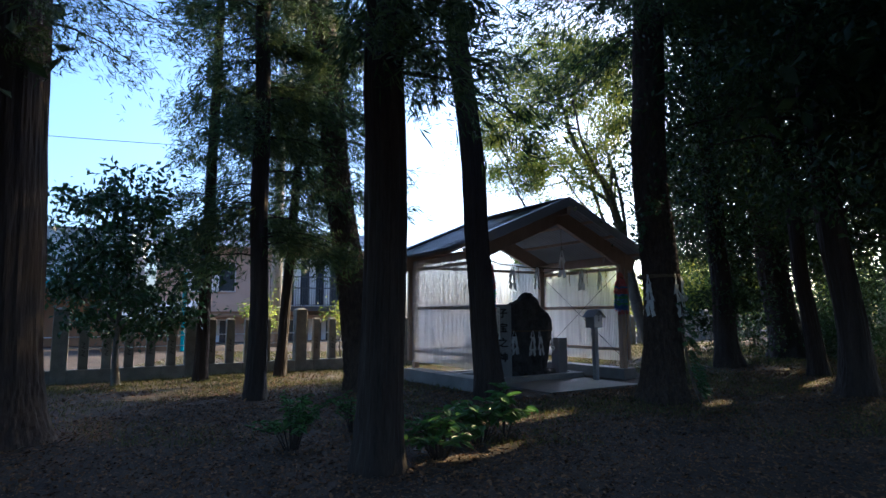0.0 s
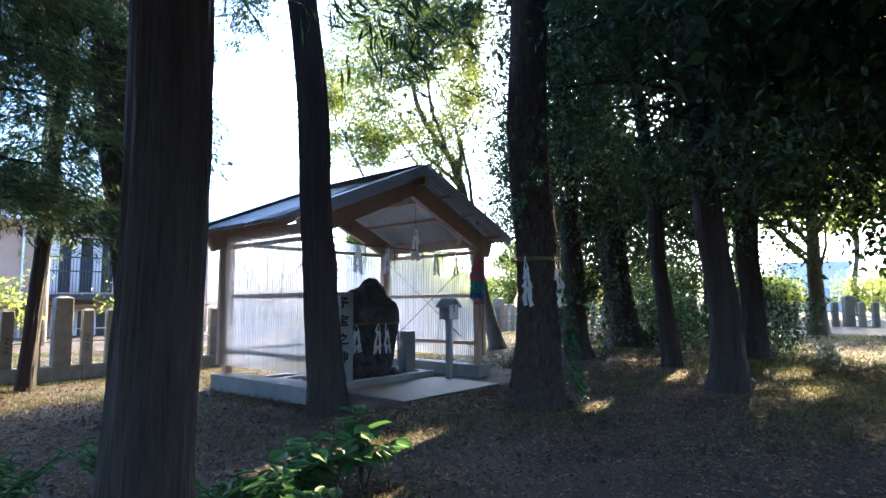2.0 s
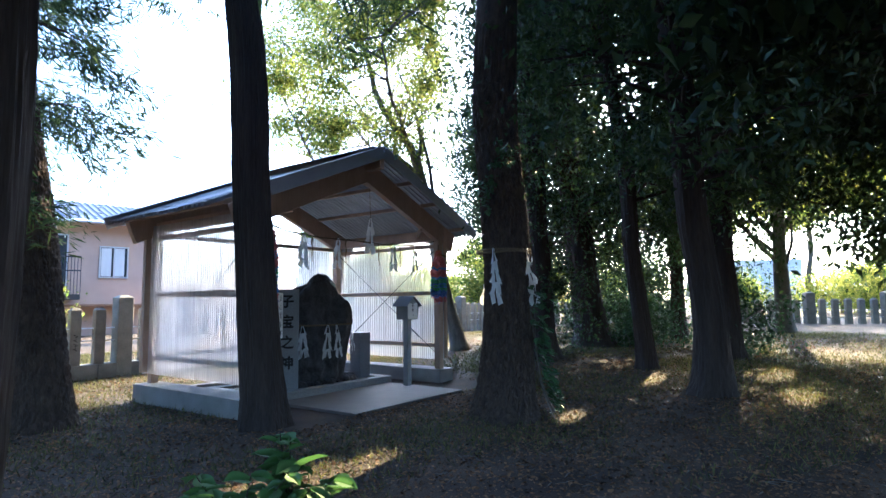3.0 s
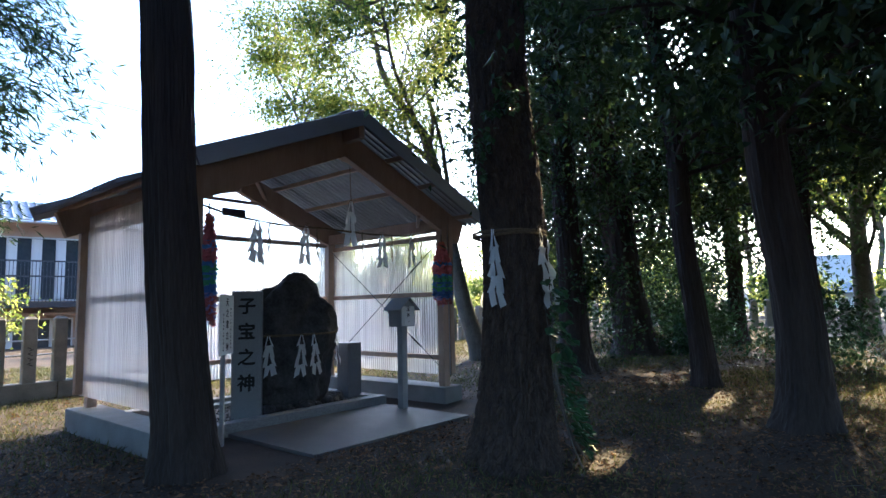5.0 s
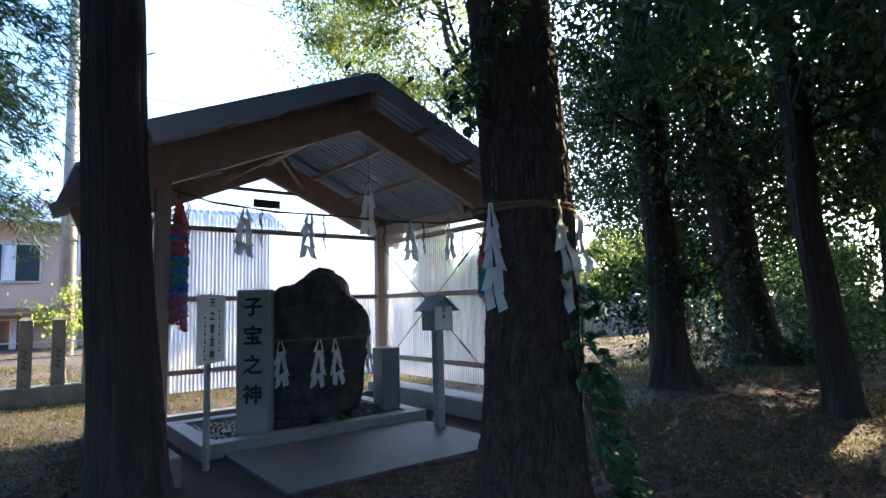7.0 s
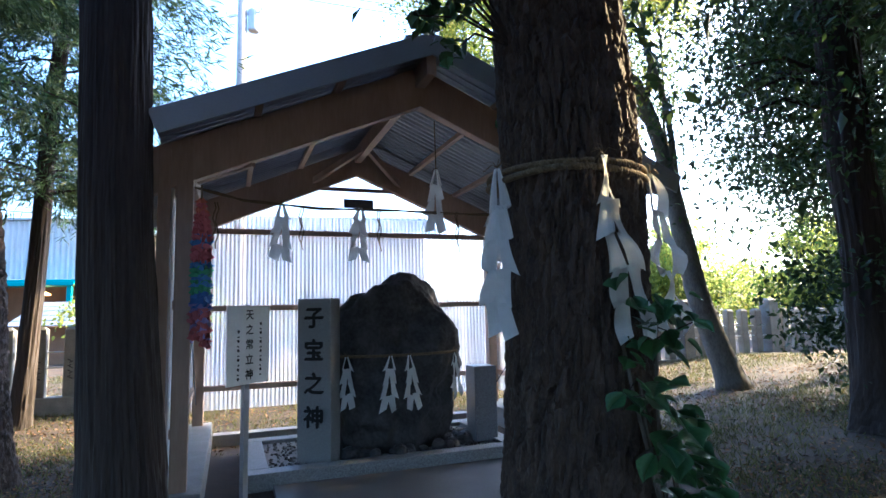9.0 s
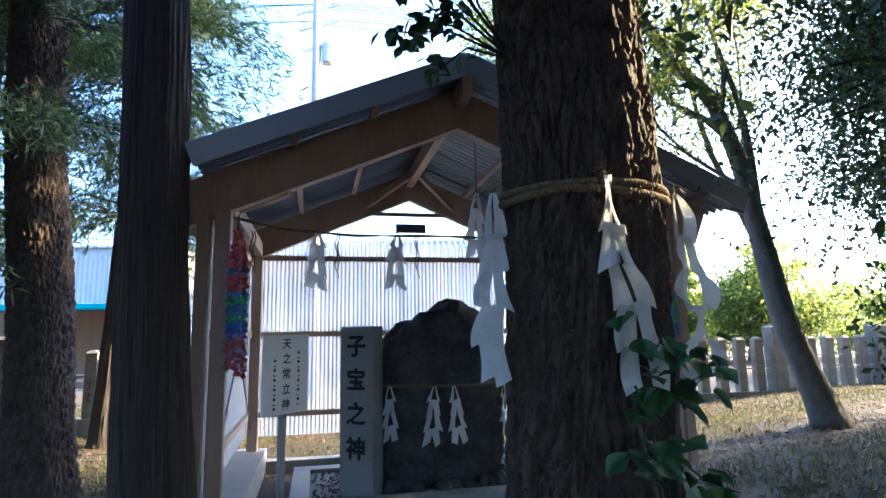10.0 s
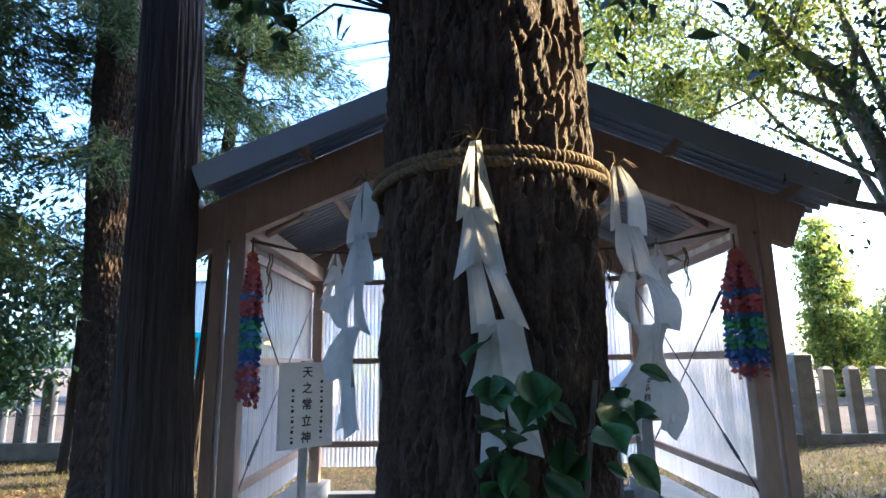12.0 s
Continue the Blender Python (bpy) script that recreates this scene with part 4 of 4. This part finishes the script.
em.inputs["Base Color"].default_value = (0.8, 0.3, 0.03, 1)
em.inputs["Emission Color"].default_value = (1.0, 0.42, 0.06, 1)
em.inputs["Emission Strength"].default_value = 3.0
lamp = thing("hanging_lamp", shed.matrix_basis @ pose(7.2, -0.5, 2.55), "small amber lamp under the shed canopy", "lamp")
part("cord", tube([(0, 0, 0.04), (0, 0, 0.27)], 0.012, 6), M_darkmetal, lamp)
part("shade", tube([(0, 0, -0.08), (0, 0, -0.04), (0, 0, 0.05)], [0.22, 0.20, 0.05], 14), M_glow, lamp)

hut = thing("lean_to", pose(-13.2, 22.2, 0, 0, 0, 22), "low lean-to with a blue tiled roof", "shed")
part("wall", box(0, 0, -0.8, 3.2, 2, 1.3, 0.01), M_brown, hut)
for i in range(8):
    for j in range(5):
        t = part("roof_tile", beam((-0.2 + 0.45 * i + 0.22, -0.4 + 0.45 * j, 1.35 + 0.16 * j), (-0.2 + 0.45 * i + 0.22, 0.08 + 0.45 * j, 1.50 + 0.16 * j), 0.43, 0.03, 0.008), M_rooftile, hut)
part("teal_post", tube([(2.9, -0.5, -0.6), (2.9, -0.5, 3.2)], 0.08, 10), M_teal, hut)

far = thing("distant_house", pose(45.4, 39.4, -1.3, 0, 0, -40), "white house with a dark roof far beyond the fence", "house")
part("wall", box(-6, -4, -0.5, 6, 4, 3.2, 0.02), M_white, far)
for sy in (-1, 1):
    part("roof", beam((0, sy * 4.6, 3.0), (0, 0, 4.6), 13.2, 0.15), M_rooftile, far)
part("upper_storey", box(-3, -2.4, 3.6, 2, 2.4, 6.0, 0.02), M_white, far)
for x in (-4.5, -1.2, 2.2, 4.6):
    window(far, x - 0.6, x + 0.6, 1.0, 2.2, -4.0, 2, "small window")

# ---- utility pole and wires ----
pole = thing("utility_pole", pose(-7.35, 25.2, -0.3), "tall concrete utility pole with crossarms and insulators", "utility pole")
part("shaft", tube([(0, 0, 0), (0, 0, 15)], [0.25, 0.16], 14), M_polewood, pole, smooth=True)
for z, w in ((14.5, 1.0), (13.8, 0.9), (12.9, 0.7)):
    part("crossarm", beam((-w, 0.14, z), (w, 0.14, z), 0.08, 0.08), M_alu, pole)
    for x in (-w, -w * 0.45, w * 0.45, w):
        part("insulator", tube([(x, 0.14, z + 0.04), (x, 0.14, z + 0.1), (x, 0.14, z + 0.12), (x, 0.14, z + 0.24)], [0.03, 0.06, 0.05, 0.03], 8), M_white, pole)
part("transformer", tube([(0.35, 0.2, 12.2), (0.35, 0.2, 12.25), (0.35, 0.2, 13.0), (0.35, 0.2, 13.05)], [0.18, 0.22, 0.22, 0.16], 14), M_siding, pole)
part("step_bolt", beam((-0.3, 0, 4.0), (0.3, 0, 4.0), 0.02, 0.02, 0), M_darkmetal, pole)


def wire(p, q, sag, r=0.014):
    pts = [Vector(p).lerp(Vector(q), i / 24) - Vector((0, 0, sag * 4 * (i / 24) * (1 - i / 24))) for i in range(25)]
    return tagged(part("power_wire", tube(pts, r, 5), M_darkmetal), "thin black overhead wire from the utility pole", "wire", "overhead wires")


for k, (dx, z) in enumerate(((-1.0, 14.4), (-0.45, 14.4), (0.45, 14.4), (1.0, 14.4), (-0.9, 13.7), (0.9, 13.7), (0.4, 9.0))):
    wire((-7.35 + dx * 0.9, 25.3 + dx * 0.3, z), (26 + dx, 41 - dx, z + 1.0), 0.9)
    wire((-7.35 + dx * 0.9, 25.3 + dx * 0.3, z), (-40 + dx, 10.5 - dx, z + 0.6), 0.9)
# cable from the house towards the shelter's side
wire((-4.2, 32.9, 5.1), (-34, 12, 7.5), 0.5, 0.02)


# ---- ropes, streamers and garlands ----
def ring(cx, cy, z, rx, ry, n, a0=0.0, a1=2 * math.pi, wave=0.0):
    return [(cx + rx * math.cos(a0 + (a1 - a0) * i / n), cy + ry * math.sin(a0 + (a1 - a0) * i / n), z + wave * math.sin(3 * (a0 + (a1 - a0) * i / n))) for i in range(n + 1)]


tx, ty = 3.68, 9.73
rope(ring(tx, ty, 2.10, 0.336, 0.336, 144), 0.0125, "straw_rope", "twisted straw rope tied round the old conifer", 72, strands=2)
rope(ring(tx, ty, 2.07, 0.338, 0.338, 144, 0.1, 6.383, 0.008), 0.014, "straw_rope", "twisted straw rope tied round the old conifer", 72, strands=2)
for i, (a, turn) in enumerate(((-138, 40), (-67, 0), (6, -45), (95, 0))):
    x, y = tx + 0.37 * math.cos(radians(a)), ty + 0.37 * math.sin(radians(a))
    streamer(pose(x, y, 2.11, -5.5, 0, a + 90 + turn), 0.74, 0.175, 5, 10 + i, lean=(0.04, 0.12, 0.10, 0)[i], sway=0.03, neck=1.3, limp=0.9, gap=0.45, full=1.0)
rope([(-1.90, -1.31, 2.56), (-1.5, -1.33, 2.46), (-0.9, -1.32, 2.42), (-0.2, -1.32, 2.43), (0.5, -1.32, 2.42), (1.2, -1.32, 2.45), (1.88, -1.31, 2.58)], 0.012, "straw_rope", "thin straw rope strung between the shelter's front posts", 40, m=SHELTER)
for i, (x, drop, ln) in enumerate(((-1.2, 2.45, 0.52), (-0.54, 2.44, 0.50), (0.17, 2.83, 0.62), (0.71, 2.44, 0.48), (1.29, 2.47, 0.48))):
    streamer(SHELTER @ pose(x, -1.32, drop, 0, 0, 12 * math.sin(i * 2.1)), ln, 0.24, 4, 30 + i, sway=0.012, limp=0.2, gap=0.7)
for i, x in enumerate((-1.72, -1.05, -0.38, 0.36, 0.9, 1.5)):
    for k in range(2):
        pts = [(x + 0.02 * k + 0.012 * math.sin(j * 1.7 + i), -1.32 + 0.01 * k, 2.44 - 0.045 * j * (1 + 0.2 * k)) for j in range(8)]
        ob = part("straw_tassel", tube(pts, 0.006, 5), M_straw)
        ob.matrix_basis = SHELTER
        tagged(ob, "loose straw tassel hanging from the rope", "tassel", "straw tassels")
hang = part("hanging_string", tube([(0.17, -1.32, 2.82), (0.17, -1.30, 3.30)], 0.005, 5), M_straw)
hang.matrix_basis = SHELTER
tagged(hang, "thin straw string that holds a streamer up", "string")
plaque = part("name_plaque", box(-0.19, 1.31, 2.93, 0.21, 1.335, 3.05, 0.004), M_darkmetal)
plaque.matrix_basis = SHELTER
tagged(plaque, "small dark plaque fixed to the gable rail", "plaque")

rope(ring(0.06, -0.12, 1.10, 0.735, 0.47, 48, radians(150), radians(395), 0.0), 0.016, "straw_rope", "straw rope tied round the boulder", 42, m=SHELTER)
for i, (x, y, ln) in enumerate(((-0.50, -0.47, 0.52), (-0.09, -0.61, 0.56), (0.10, -0.61, 0.56), (0.66, -0.38, 0.52))):
    streamer(SHELTER @ pose(x, y, 1.10, -3, 0, (-30, -4, 6, 35)[i]), ln, 0.22, 4, 50 + i, lean=(0.1, -0.12, 0.12, 0.1)[i], sway=0.012, limp=0.15)


def crane_material():
    m = bpy.data.materials.new("coloured_origami_paper")
    m.use_nodes = True
    n, l = m.node_tree.nodes, m.node_tree.links
    b = n["Principled BSDF"]
    b.inputs["Roughness"].default_value = 0.6
    tc, sep, ma, ramp, geo, add = n.new("ShaderNodeTexCoord"), n.new("ShaderNodeSeparateXYZ"), n.new("ShaderNodeMath"), n.new("ShaderNodeValToRGB"), n.new("ShaderNodeNewGeometry"), n.new("ShaderNodeMath")
    l.new(tc.outputs["Object"], sep.inputs[0])
    ma.operation, ma.inputs[1].default_value, ma.inputs[2].default_value = "MULTIPLY_ADD", -1.0 / 1.5, 0.0
    l.new(sep.outputs["Z"], ma.inputs[0])
    add.operation, add.inputs[1].default_value = "MULTIPLY_ADD", 0.24
    l.new(geo.outputs["Random Per Island"], add.inputs[0])
    l.new(ma.outputs[0], add.inputs[2])
    cr = ramp.color_ramp
    cr.interpolation = "CONSTANT"
    cols = ((0.0, (0.62, 0.36, 0.16)), (0.14, (0.56, 0.16, 0.09)), (0.27, (0.52, 0.13, 0.13)), (0.40, (0.10, 0.24, 0.50)), (0.50, (0.10, 0.36, 0.16)), (0.60, (0.07, 0.16, 0.44)), (0.72, (0.30, 0.24, 0.46)), (0.84, (0.42, 0.11, 0.11)), (0.96, (0.30, 0.06, 0.06)))
    for i, (p, c) in enumerate(cols):
        e = cr.elements[i] if i < 2 else cr.elements.new(p)
        e.position, e.color = p, (*c, 1)
    l.new(add.outputs[0], ramp.inputs["Fac"])
    l.new(ramp.outputs["Color"], b.inputs["Base Color"])
    return m


M_origami = crane_material()


def garland(m, seed, label, length=1.3, strings=16, spread=0.085):
    """Strings of small folded birds that hang together in a bunch."""
    root = thing("origami_garland", m, label, "garland")
    rr = random.Random(seed)
    for s in range(strings):
        bm = bmesh.new()
        a = rr.random() * 6.28
        d = spread * rr.random() ** 0.5
        z = -0.07 - 0.05 * rr.random()
        end = -length + 0.16 * rr.random()
        while z > end:
            f = min(1, -z * 2.6)
            c = Vector((math.cos(a) * d * f, math.sin(a) * d * f, z))
            turn = Matrix.Rotation(rr.random() * 6.28, 3, "Z")
            w = 0.030 + 0.012 * rr.random()
            v = [bm.verts.new(c + turn @ Vector(q)) for q in ((0, 0, 0.022), (w, 0.004, -0.012), (0, 0.012, -0.03), (-w, 0.004, -0.012), (0, -0.012, -0.03))]
            for t in ((0, 1, 2), (0, 2, 3), (0, 4, 1), (0, 3, 4), (1, 4, 2), (2, 4, 3)):
                bm.faces.new([v[i] for i in t])
            z -= 0.036 + 0.012 * rr.random()
        part("bird_string", bm, M_origami, root)
    part("hanging_cord", tube([(0, 0, 0.05), (0, 0, -0.2)], 0.008, 6), M_straw, root)
    return root


garland(pose(0.935, 11.075, 2.50), 1, "bunch of rainbow-coloured folded paper bird strings on a post", 1.22, 22, 0.075)
garland(pose(4.03, 12.98, 2.46), 2, "bunch of faded rainbow folded paper bird strings on a post", 1.02, 30, 0.135)

# ---- writing on the notice board ----
for i, c in enumerate("天之常立神"):
    writing(c, pose(0.0, -0.0425, 1.53 - 0.122 * i, 90, 0, 0), 0.09, sign, "character", thick=0.0008, bold=0.0014)
for col, (x, z0, count) in enumerate(((0.13, 1.46, 12), (-0.12, 1.40, 11))):
    for i in range(count):
        b = part("small_writing", box(-0.011, -0.0415, -0.011, 0.011, -0.0403, 0.011 - 0.012 * (i % 2)), M_ink, sign)
        b.location = (x, 0, z0 - 0.038 * i)
        b.rotation_euler = (0, 0.5 * math.sin(i * 2.3 + col), 0)

# ---- low plants ----
def leaf_mesh(name, size, mat, lobes=0.0):
    """One broad leaf, folded on its midrib, that grows along y."""
    bm = bmesh.new()
    half = []
    for s in (-1, 1):
        row = []
        for i in range(7):
            t = i / 6
            w = math.sin(math.pi * min(1, t * 1.02 + 0.04)) ** 0.8 * (0.5 if lobes else 0.36) * (1 + lobes * math.cos(t * 12))
            row.append(bm.verts.new((s * w * size, t * size, 0.10 * size * (1 if w > 0.05 else 0) - 0.22 * size * t * t)))
        half.append(row)
    mid = [bm.verts.new((0, i / 6 * size, -0.22 * size * (i / 6) ** 2)) for i in range(7)]
    for row in half:
        for i in range(6):
            bm.faces.new((mid[i], mid[i + 1], row[i + 1], row[i]))
    me = bpy.data.meshes.new(name)
    bm.to_mesh(me)
    bm.free()
    me.polygons.foreach_set("use_smooth", [True] * len(me.polygons))
    me.materials.append(mat)
    return me


M_shrub = material("shrub_leaf", (0.018, 0.055, 0.014), (0.06, 0.14, 0.035), 14, 0.45, 0, 0.1, 60, piece=0.5)
M_sapling = leafy("sapling_leaf", (0.03, 0.085, 0.018), (0.13, 0.25, 0.055), 0.4, 0.45, 0.0)
BROAD_LEAF = leaf_mesh("leaf", 0.15, M_sapling)
LOBED_LEAF = leaf_mesh("leaf", 0.12, M_shrub, 0.07)


def leafy_plant(name, x, y, label, category, stems, seed, height, spread, leaf, per, scale=(0.6, 1.2), z0=None):
    rr = random.Random(seed)
    root = thing(name, pose(x, y, ground_height(x, y) if z0 is None else z0), label, category)
    for s in range(stems):
        a = rr.random() * 6.28
        d = spread * rr.random() ** 0.6
        h = height * (0.45 + 0.55 * rr.random()) * (1 - 0.25 * d / spread)
        tip = Vector((math.cos(a) * d, math.sin(a) * d, h))
        mid = Vector((tip.x * 0.35, tip.y * 0.35, h * 0.6))
        part("stem", tube([(tip.x * 0.1, tip.y * 0.1, -0.05), mid, tip], [0.008, 0.006, 0.003], 5), M_bark, root)
        for k in range(per):
            t = 0.35 + 0.65 * (k + rr.random()) / per
            p = mid.lerp(tip, (t - 0.35) / 0.65)
            ob = new("leaf", leaf)
            ob.parent = root
            f = rr.uniform(*scale)
            ob.matrix_basis = Matrix.Translation(p) @ Euler((radians(rr.uniform(-25, 35)), radians(rr.uniform(-25, 25)), a + k * 2.4 + rr.uniform(-0.4, 0.4))).to_matrix().to_4x4() @ Matrix.Scale(f, 4)
    return root


leafy_plant("shrub", 0.42, 6.75, "low broad-leaved green shrub at the path's edge", "shrub", 20, 1, 0.62, 0.6, BROAD_LEAF, 8, (0.6, 1.3))
leafy_plant("shrub", 0.72, 7.0, "thin broad-leaved sapling with fresh green leaves", "shrub", 6, 2, 0.82, 0.26, BROAD_LEAF, 8, (0.8, 1.5))
leafy_plant("shrub", -0.05, 6.05, "low broad-leaved green shrub at the path's edge", "shrub", 26, 3, 0.5, 0.55, BROAD_LEAF, 10, (0.45, 1.0))
leafy_plant("shrub", -1.65, 6.4, "dark green bushy sapling at the foot of cedars", "shrub", 22, 4, 0.72, 0.5, BROAD_LEAF, 12, (0.35, 0.7))
leafy_plant("shrub", -1.15, 7.4, "dark green bushy sapling at the foot of cedars", "shrub", 14, 5, 0.6, 0.4, BROAD_LEAF, 10, (0.3, 0.6))

ivy = thing("climbing_ivy", pose(tx, ty, 0.05), "dark green lobed ivy climbing the old conifer's trunk", "ivy")
rr = random.Random(9)
for s in range(5):
    a0 = radians(-52 + 13 * s)
    pts = [((0.36 + 0.26 * math.exp(-z / 0.35)) * math.cos(a0 + 0.2 * math.sin(z * 3 + s)), (0.36 + 0.26 * math.exp(-z / 0.35)) * math.sin(a0 + 0.2 * math.sin(z * 3 + s)), z) for z in np.linspace(0, (1.55, 1.2, 1.5, 0.95, 0.8)[s], 9)]
    part("vine", tube(pts, 0.007, 5), M_bark_grey, ivy)
    for k in range(46):
        p = Vector(pts[rr.randrange(1, 9)])
        out = Vector((p.x, p.y, 0)).normalized()
        ob = new("leaf", LOBED_LEAF)
        ob.parent = ivy
        ob.matrix_basis = Matrix.Translation(p + out * rr.uniform(0.02, 0.16) + Vector((0, 0, rr.uniform(-0.08, 0.08)))) @ Euler((radians(rr.uniform(-45, 20)), radians(rr.uniform(-30, 30)), math.atan2(out.y, out.x) - math.pi / 2 + rr.uniform(-0.9, 0.9))).to_matrix().to_4x4() @ Matrix.Scale(rr.uniform(0.4, 0.85), 4)
for sx, sy, sz in ((3.95, 9.34, 1.50), (4.03, 9.36, 1.43), (3.88, 9.31, 1.22), (3.98, 9.33, 1.04)):
    shoot = thing("leafy_shoot", pose(sx, sy, sz), "dark green broad-leaved ivy shoot before the trunk", "shoot")
    home = Vector((tx - sx, ty - sy, -0.25))
    home *= 1 - 0.33 / home.length
    for k in range(5):
        tip = Vector((rr.uniform(-0.10, 0.08), rr.uniform(-0.06, 0.05), rr.uniform(-0.08, 0.09)))
        part("twig", tube([home, home * 0.4 + Vector((0, 0, 0.02)), tip], [0.004, 0.0035, 0.002], 5), M_bark, shoot)
        ob = new("leaf", LOBED_LEAF)
        ob.parent = shoot
        ob.matrix_basis = Matrix.Translation(tip) @ Euler((rr.uniform(-1.0, -0.2), rr.uniform(-0.5, 0.5), rr.uniform(2.0, 5.0))).to_matrix().to_4x4() @ Matrix.Scale(rr.uniform(0.6, 0.95), 4)
for sx, sy, sz, stems in ((3.24, 9.32, 2.66, 8), (3.46, 9.30, 3.15, 8), (4.02, 9.52, 3.05, 4)):
    shoot = thing("leafy_shoot", pose(sx, sy, sz), "green leafy shoot growing from the old conifer", "shoot")
    home = Vector((tx - sx, ty - sy, 0))
    home *= 1 - 0.26 / home.length
    for s in range(stems):
        tip = Vector((rr.uniform(-0.16, 0.16), rr.uniform(-0.16, 0.12), rr.uniform(-0.16, 0.34)))
        part("twig", tube([home, home * 0.4 + tip * 0.4 + Vector((0, 0, 0.06)), tip], [0.006, 0.005, 0.002], 5), M_bark, shoot)
        for k in range(11):
            ob = new("leaf", LOBED_LEAF)
            ob.parent = shoot
            ob.matrix_basis = Matrix.Translation(tip * rr.uniform(0.35, 1.05) + Vector((rr.uniform(-0.04, 0.04), rr.uniform(-0.04, 0.04), rr.uniform(-0.03, 0.03)))) @ Euler((rr.uniform(-1.4, 0.3), rr.uniform(-0.5, 0.5), rr.random() * 6.28)).to_matrix().to_4x4() @ Matrix.Scale(rr.uniform(0.34, 0.56), 4)

# ---- leaf litter and grass ----
def scatter(n, seed, box_, keep):
    rng = np.random.default_rng(seed)
    out = []
    while len(out) < n:
        x, y = rng.uniform(box_[0], box_[1]), rng.uniform(box_[2], box_[3])
        if keep(x, y, rng.random()):
            out.append((x, y, ground_height(x, y)))
    return np.array(out), rng


def under_roof(x, y):
    p = SHELTER.inverted() @ Vector((x, y, 0))
    return abs(p.x) < 2.2 and -2.4 < p.y < 0.85


P, g = scatter(42000, 71, (-9, 15, 1.5, 22), lambda x, y, r: not under_roof(x, y) and r < 0.25 + 0.75 * (noise.noise((x * 0.7, y * 0.7, 5)) > -0.1))
W = np.column_stack((g.normal(size=(len(P), 2)), 0.25 * g.normal(size=len(P))))
L = 0.035 + 0.05 * g.random(len(P))
leaves("fallen_leaves", M_litter, P + np.array((0, 0, 0.008)), W, np.column_stack((0.4 * g.normal(size=(len(P), 2)), np.ones(len(P)))), L, L * 0.5, None, "dry brown fallen leaves scattered over the earth", "stuff")
P, g = scatter(95000, 74, (-5, 10, 2.2, 13), lambda x, y, r: not under_roof(x, y))
W = np.column_stack((g.normal(size=(len(P), 2)), 0.3 * g.normal(size=len(P))))
L = 0.018 + 0.032 * g.random(len(P))
leaves("leaf_crumbs", M_litter, P + np.array((0, 0, 0.006)), W, np.column_stack((0.5 * g.normal(size=(len(P), 2)), np.ones(len(P)))), L, L * 0.55, None, "crumbled dry leaves and bark chips on the earth", "stuff")
P, g = scatter(110000, 72, (-9, 16, 6.5, 22), lambda x, y, r: not under_roof(x, y) and r < 0.9 * max(0, noise.noise((x * 0.5, y * 0.5, 9)) + 0.2 + (0.3 if x > 5 or y > 14 or (x < 0.5 and y > 11) else -0.1)))
W = np.column_stack((0.6 * g.normal(size=(len(P), 2)), np.ones(len(P))))
L = 0.04 + 0.07 * g.random(len(P))
leaves("grass", M_grass, P - np.array((0, 0, 0.005)), W, rand_dirs(g, len(P)), L, 0.008 + 0.004 * g.random(len(P)), None, "short dry yellow-green grass on the ground", "stuff", 0.1)
P, g = scatter(3500, 73, (-6, 10, 1.5, 16), lambda x, y, r: not under_roof(x, y))
W = np.column_stack((g.normal(size=(len(P), 2)), 0.1 * g.normal(size=len(P))))
leaves("twigs", M_bark_grey, P + np.array((0, 0, 0.01)), W, np.column_stack((0.1 * g.normal(size=(len(P), 2)), np.ones(len(P)))), 0.08 + 0.2 * g.random(len(P)), 0.006 + 0.006 * g.random(len(P)), None, "small dry twigs lying on the earth", "stuff", 0.8)
